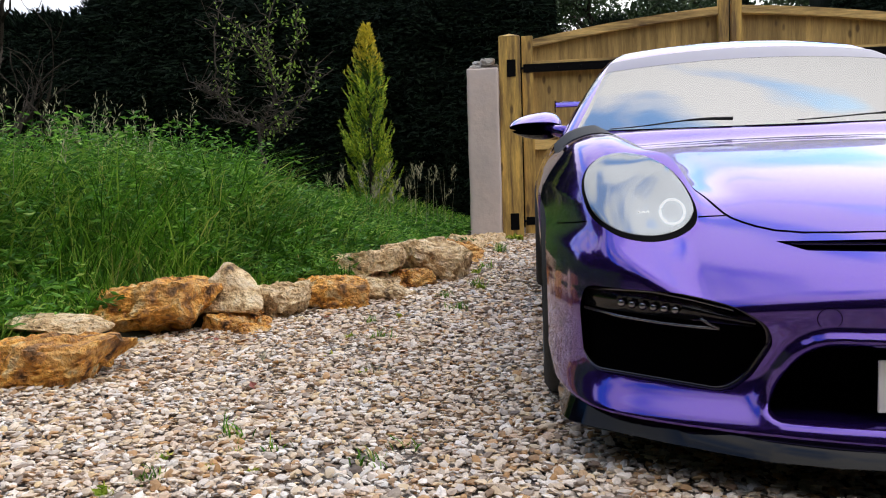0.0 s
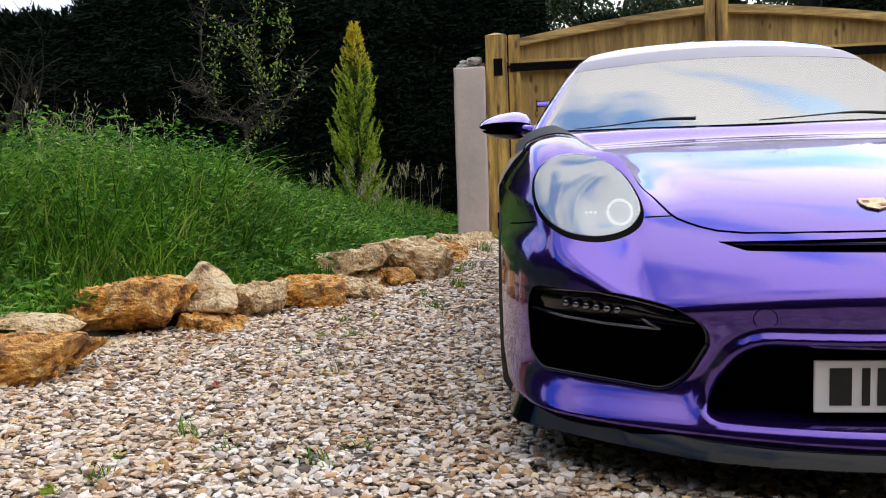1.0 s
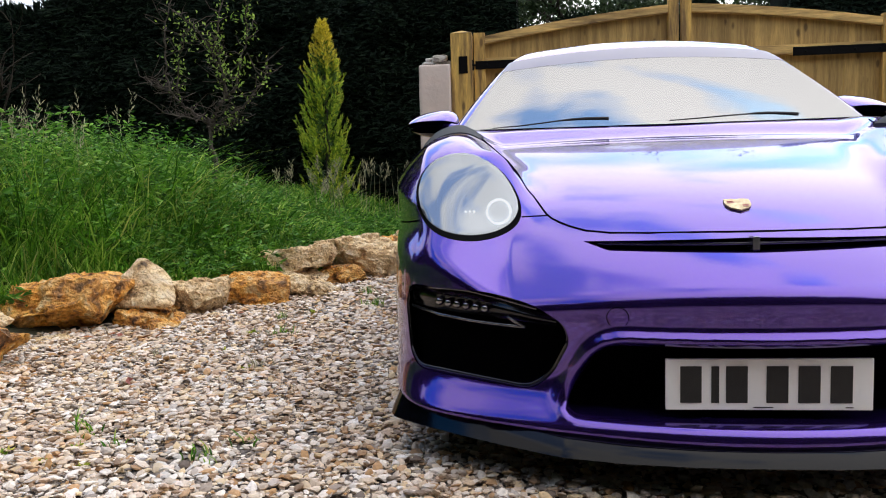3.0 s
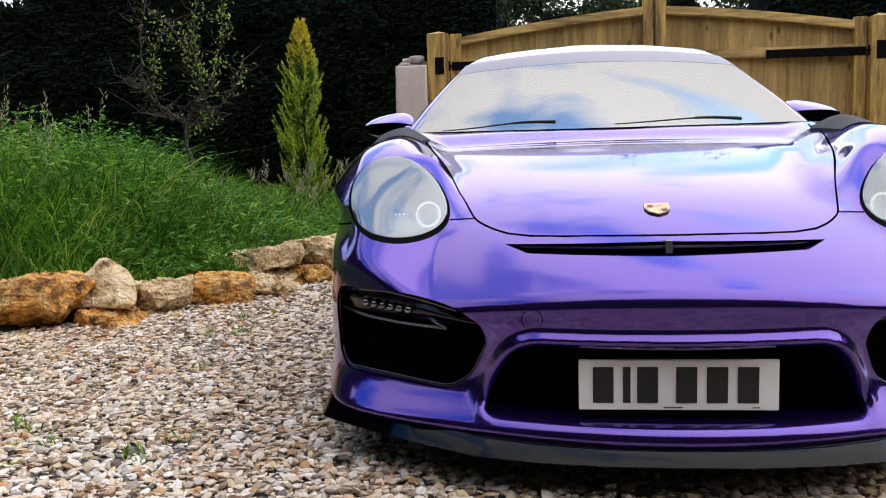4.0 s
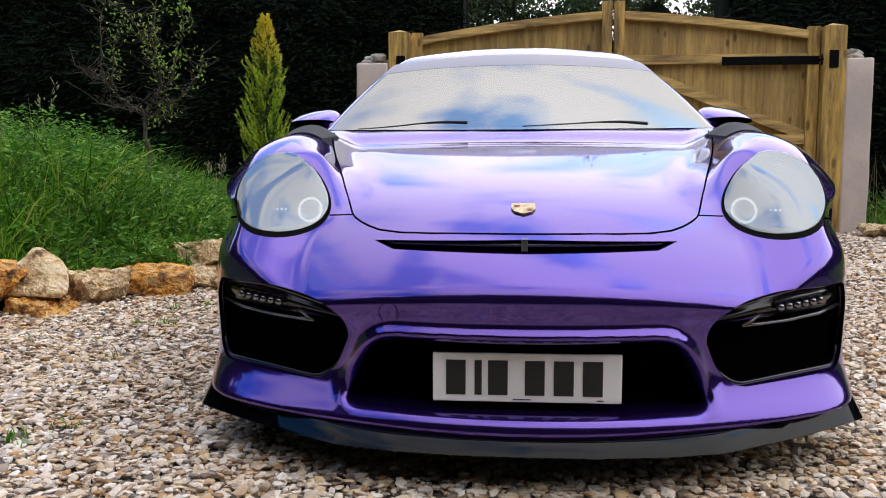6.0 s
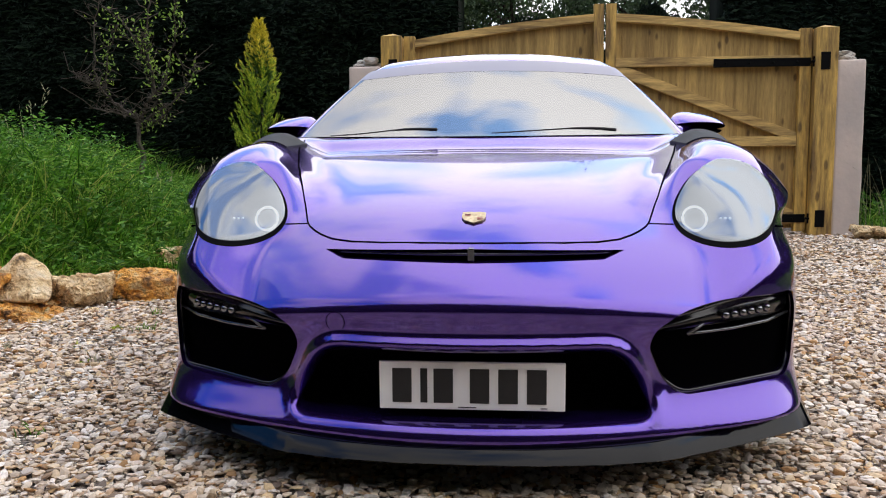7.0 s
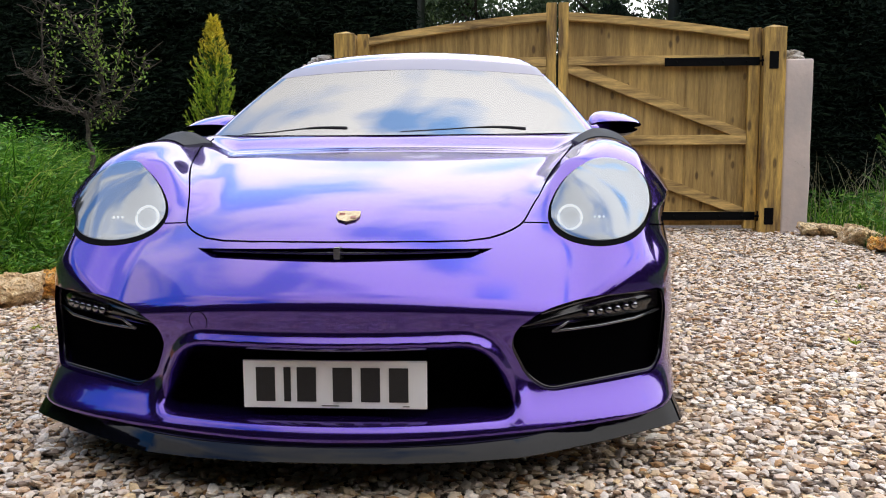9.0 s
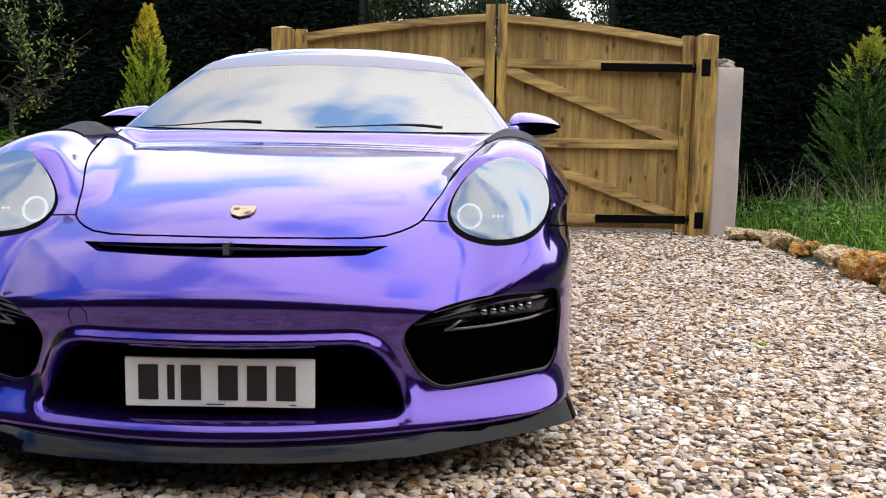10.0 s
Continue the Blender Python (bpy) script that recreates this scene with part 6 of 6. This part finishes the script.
far_tree(-8.1, 8.0, 4.0, 1.5, 60, 0.0, "dead bare-branched tree beside the hedge")


# ---- gravel ----
def pebble_shapes(k, seed, coarse=False):
    """A few worn chippings: flattish lumps with blunt corners."""
    shapes = []
    rnd = random.Random(seed)
    for i in range(k):
        bm = bmesh.new()
        if coarse:
            ring = [bm.verts.new((0.5 * math.cos(a), 0.5 * math.sin(a), 0)) for a in [2 * math.pi * q / 6 for q in range(6)]]
            top, low = bm.verts.new((0.05, 0, 0.5)), bm.verts.new((0, 0, -0.5))
            for q in range(6):
                bm.faces.new((ring[q], ring[(q + 1) % 6], top))
                bm.faces.new((ring[(q + 1) % 6], ring[q], low))
        else:
            bmesh.ops.create_icosphere(bm, subdivisions=1, radius=0.5)
        flat, slim = rnd.uniform(0.24, 0.46), rnd.uniform(0.6, 0.95)
        for v in bm.verts:
            v.co *= rnd.uniform(0.78, 1.22)
            v.co = Vector((v.co.x * 1.12, v.co.y * slim, v.co.z * flat))
        bm.verts.index_update()
        shapes.append((np.array([tuple(v.co) for v in bm.verts]), np.array([[v.index for v in f.verts] for f in bm.faces])))
        bm.free()
    return shapes


def gravel():
    rng = np.random.default_rng(9)
    shapes = pebble_shapes(12, 4) + pebble_shapes(8, 5, True)
    groups = []
    # stretches of the drive: y from, y to, x from, x to, chippings on a square metre, sizes
    for y0, y1, x0, x1, dens, s0, s1 in ((-2.6, -1.2, -3.6, 3.9, 450, 0.030, 0.050), (-1.2, -0.4, -3.6, 3.9, 900, 0.024, 0.044), (-0.4, 1.1, -3.0, 2.3, 6600, 0.011, 0.036), (1.1, 2.3, -3.1, 3.0, 4600, 0.012, 0.038), (2.3, 4.3, -2.6, 3.7, 2600, 0.018, 0.042), (4.3, 6.9, -1.8, 3.9, 1500, 0.022, 0.046), (-0.4, 1.1, 2.3, 3.2, 1800, 0.018, 0.042)):
        n = int((y1 - y0) * (x1 - x0) * dens)
        y = rng.uniform(y0, y1, n)
        x = rng.uniform(x0, x1, n)
        k = (x > edge_left(y) - 0.05) & (x < edge_right(y) + 0.05) & ~((np.abs(x) < 0.70) & (y > 0.62) & (y < 4.3))
        k &= ~((x > -1.52) & (x < -1.22) & (y > 0.02) & (y < 0.32))
        x, y = x[k], y[k]
        s = rng.uniform(0, 1, len(x)) ** 1.7 * (s1 - s0) + s0
        groups.append((x, y, s))
    x, y, s = (np.concatenate(c) for c in zip(*groups))
    z = ground_z(x, y) + s * 0.18 + rng.uniform(-0.006, 0.014, len(x))
    ang = np.stack([rng.normal(size=len(x)) * 0.38, rng.normal(size=len(x)) * 0.38, rng.uniform(0, 6.283, len(x))])
    ca, sa = np.cos(ang), np.sin(ang)
    # turns about z, then tilts
    R = np.zeros((len(x), 3, 3))
    R[:, 0, 0], R[:, 0, 1] = ca[2], -sa[2]
    R[:, 1, 0], R[:, 1, 1] = sa[2] * ca[0], ca[2] * ca[0]
    R[:, 1, 2] = -sa[0]
    R[:, 2, 0], R[:, 2, 1], R[:, 2, 2] = sa[2] * sa[0], ca[2] * sa[0], ca[0]
    which = np.where((y < 2.3) & (y > -0.4), rng.integers(0, 12, len(x)), rng.integers(12, 20, len(x)))
    vs, fs, n = [], [], 0
    pos = np.stack([x, y, z], 1)
    for i, (sv, sf) in enumerate(shapes):
        p = np.where(which == i)[0]
        w = np.einsum("nij,vj->nvi", R[p], sv) * s[p][:, None, None] + pos[p][:, None]
        vs.append(w.reshape(-1, 3))
        fs.append((sf[None] + (np.arange(len(p)) * len(sv))[:, None, None] + n).reshape(-1, 3))
        n += len(p) * len(sv)
    me = mesh_np("gravel", np.concatenate(vs), np.concatenate(fs), PEBBLE)
    ob = part("gravel", me, PEBBLE)
    tagged(ob, "loose mixed gravel chippings covering the drive", "gravel", "", "stuff")
    # the chippings that can be picked out one by one
    data = []
    for i, (sv, sf) in enumerate(shapes[:12]):
        data.append(mesh_np("pebble", sv, sf, PEBBLE_O))
    for k in range(300):
        o = new("pebble", data[k % len(data)])
        sc = rng.uniform(0, 1) ** 1.4 * 0.022 + 0.015
        px, py = rng.uniform(-1.52, -1.22), rng.uniform(0.02, 0.32)
        o.matrix_basis = pose(px, py, float(ground_z(px, py)) + sc * 0.2, rng.normal() * 20, rng.normal() * 20, rng.uniform(0, 360)) @ Matrix.Scale(sc, 4)
        o.parent = drive


def tuft(x, y, n, h, seed, dry=False):
    rng = np.random.default_rng(seed)
    root = np.stack([rng.normal(size=n) * 0.024, rng.normal(size=n) * 0.024, np.zeros(n)], 1)
    o = part("weed_tuft", blades("weed_tuft", root, rng.uniform(0.3, 0.95, n) * h, rng.uniform(0.003, 0.006, n), rng.uniform(0.3, 1.0, n), SEED if dry else GRASS, rng), GRASS)
    o.location = (x, y, float(ground_z(x, y)) + 0.004)
    o["kind"] = "stuff"
    tagged(o, "small tuft of grass growing through the gravel", "weed", "weeds in the gravel")


TUFTS = [(-1.34, 0.20, 26, 0.05, 0), (-1.25, 0.33, 16, 0.04, 0), (-1.34, 2.50, 40, 0.08, 0), (-1.76, 0.38, 22, 0.08, 0), (-1.62, 0.27, 14, 0.05, 0), (-1.86, 0.08, 30, 0.05, 0),
         (-1.30, 3.3, 40, 0.09, 0), (-1.22, 5.1, 60, 0.12, 0), (-1.62, 1.75, 24, 0.07, 0), (-1.75, 2.15, 20, 0.06, 0), (-2.02, 1.35, 14, 0.06, 1), (-1.52, 1.15, 12, 0.09, 1), (-1.45, 2.9, 30, 0.07, 0), (-1.30, 4.1, 36, 0.09, 0), (1.9, 1.85, 12, 0.04, 0), (2.6, 3.1, 14, 0.05, 0)]
for k, (x, y, n, h, dry) in enumerate(TUFTS):
    tuft(x, y, n, h, 100 + k, bool(dry))


def sprout(x, y, n, size, seed):
    """A flat rosette of small yellow-green leaves."""
    rng = np.random.default_rng(seed)
    at = np.stack([rng.normal(size=n) * size * 0.25, rng.normal(size=n) * size * 0.25, rng.uniform(0.0, size * 0.35, n)], 1)
    al = np.stack([rng.normal(size=n), rng.normal(size=n), rng.uniform(0.1, 0.9, n)], 1)
    o = part("weed_rosette", leaves("weed_rosette", at, al, rng.uniform(0.5, 1.0, n) * size, rng.uniform(0.3, 0.5, n) * size, SPROUT, rng), SPROUT)
    o.location = (x, y, float(ground_z(x, y)) + 0.008)
    o["kind"] = "stuff"
    tagged(o, "small yellow-green weed rosette in the gravel", "weed", "weed rosettes")


for k, (x, y, n, size) in enumerate([(-1.92, -0.02, 26, 0.034), (-1.89, 0.22, 14, 0.026), (-1.71, 0.27, 16, 0.024), (-1.74, 0.16, 10, 0.022), (-1.62, 0.14, 12, 0.020), (-1.76, 1.77, 16, 0.035), (-1.62, 2.27, 14, 0.035), (-1.56, 1.13, 10, 0.026), (-1.33, 3.85, 26, 0.05), (-1.10, 6.10, 40, 0.09), (-1.25, 3.2, 22, 0.045), (1.86, 1.58, 14, 0.035), (2.35, 1.73, 12, 0.035), (2.23, 2.6, 10, 0.03), (-1.75, 1.4, 12, 0.03)]):
    sprout(x, y, n, size, 300 + k)

rnd = random.Random(3)
for x, y in ((-2.42, 1.74), (-2.37, 1.70), (-2.22, 1.66), (-2.18, 1.70), (-1.45, 1.42), (-2.50, 1.66), (-2.0, 2.25), (-1.9, 0.9)):
    bm = bmesh.new()
    vs = [bm.verts.new(p) for p in ((0, -0.03, 0), (0.014, 0, 0.006), (0, 0.03, 0.004), (-0.014, 0, 0.007), (0, 0, 0))]
    for a, b in ((0, 1), (1, 2), (2, 3), (3, 0)):
        bm.faces.new((vs[a], vs[b], vs[4]))
    o = part("dead_leaf", bm, FOLD)
    o.matrix_world = pose(x, y, 0.022, rnd.uniform(-25, 25), rnd.uniform(-25, 25), rnd.uniform(0, 360))
    tagged(o, "curled reddish-brown dead leaf on the gravel", "leaf", "dead leaves")

gravel()
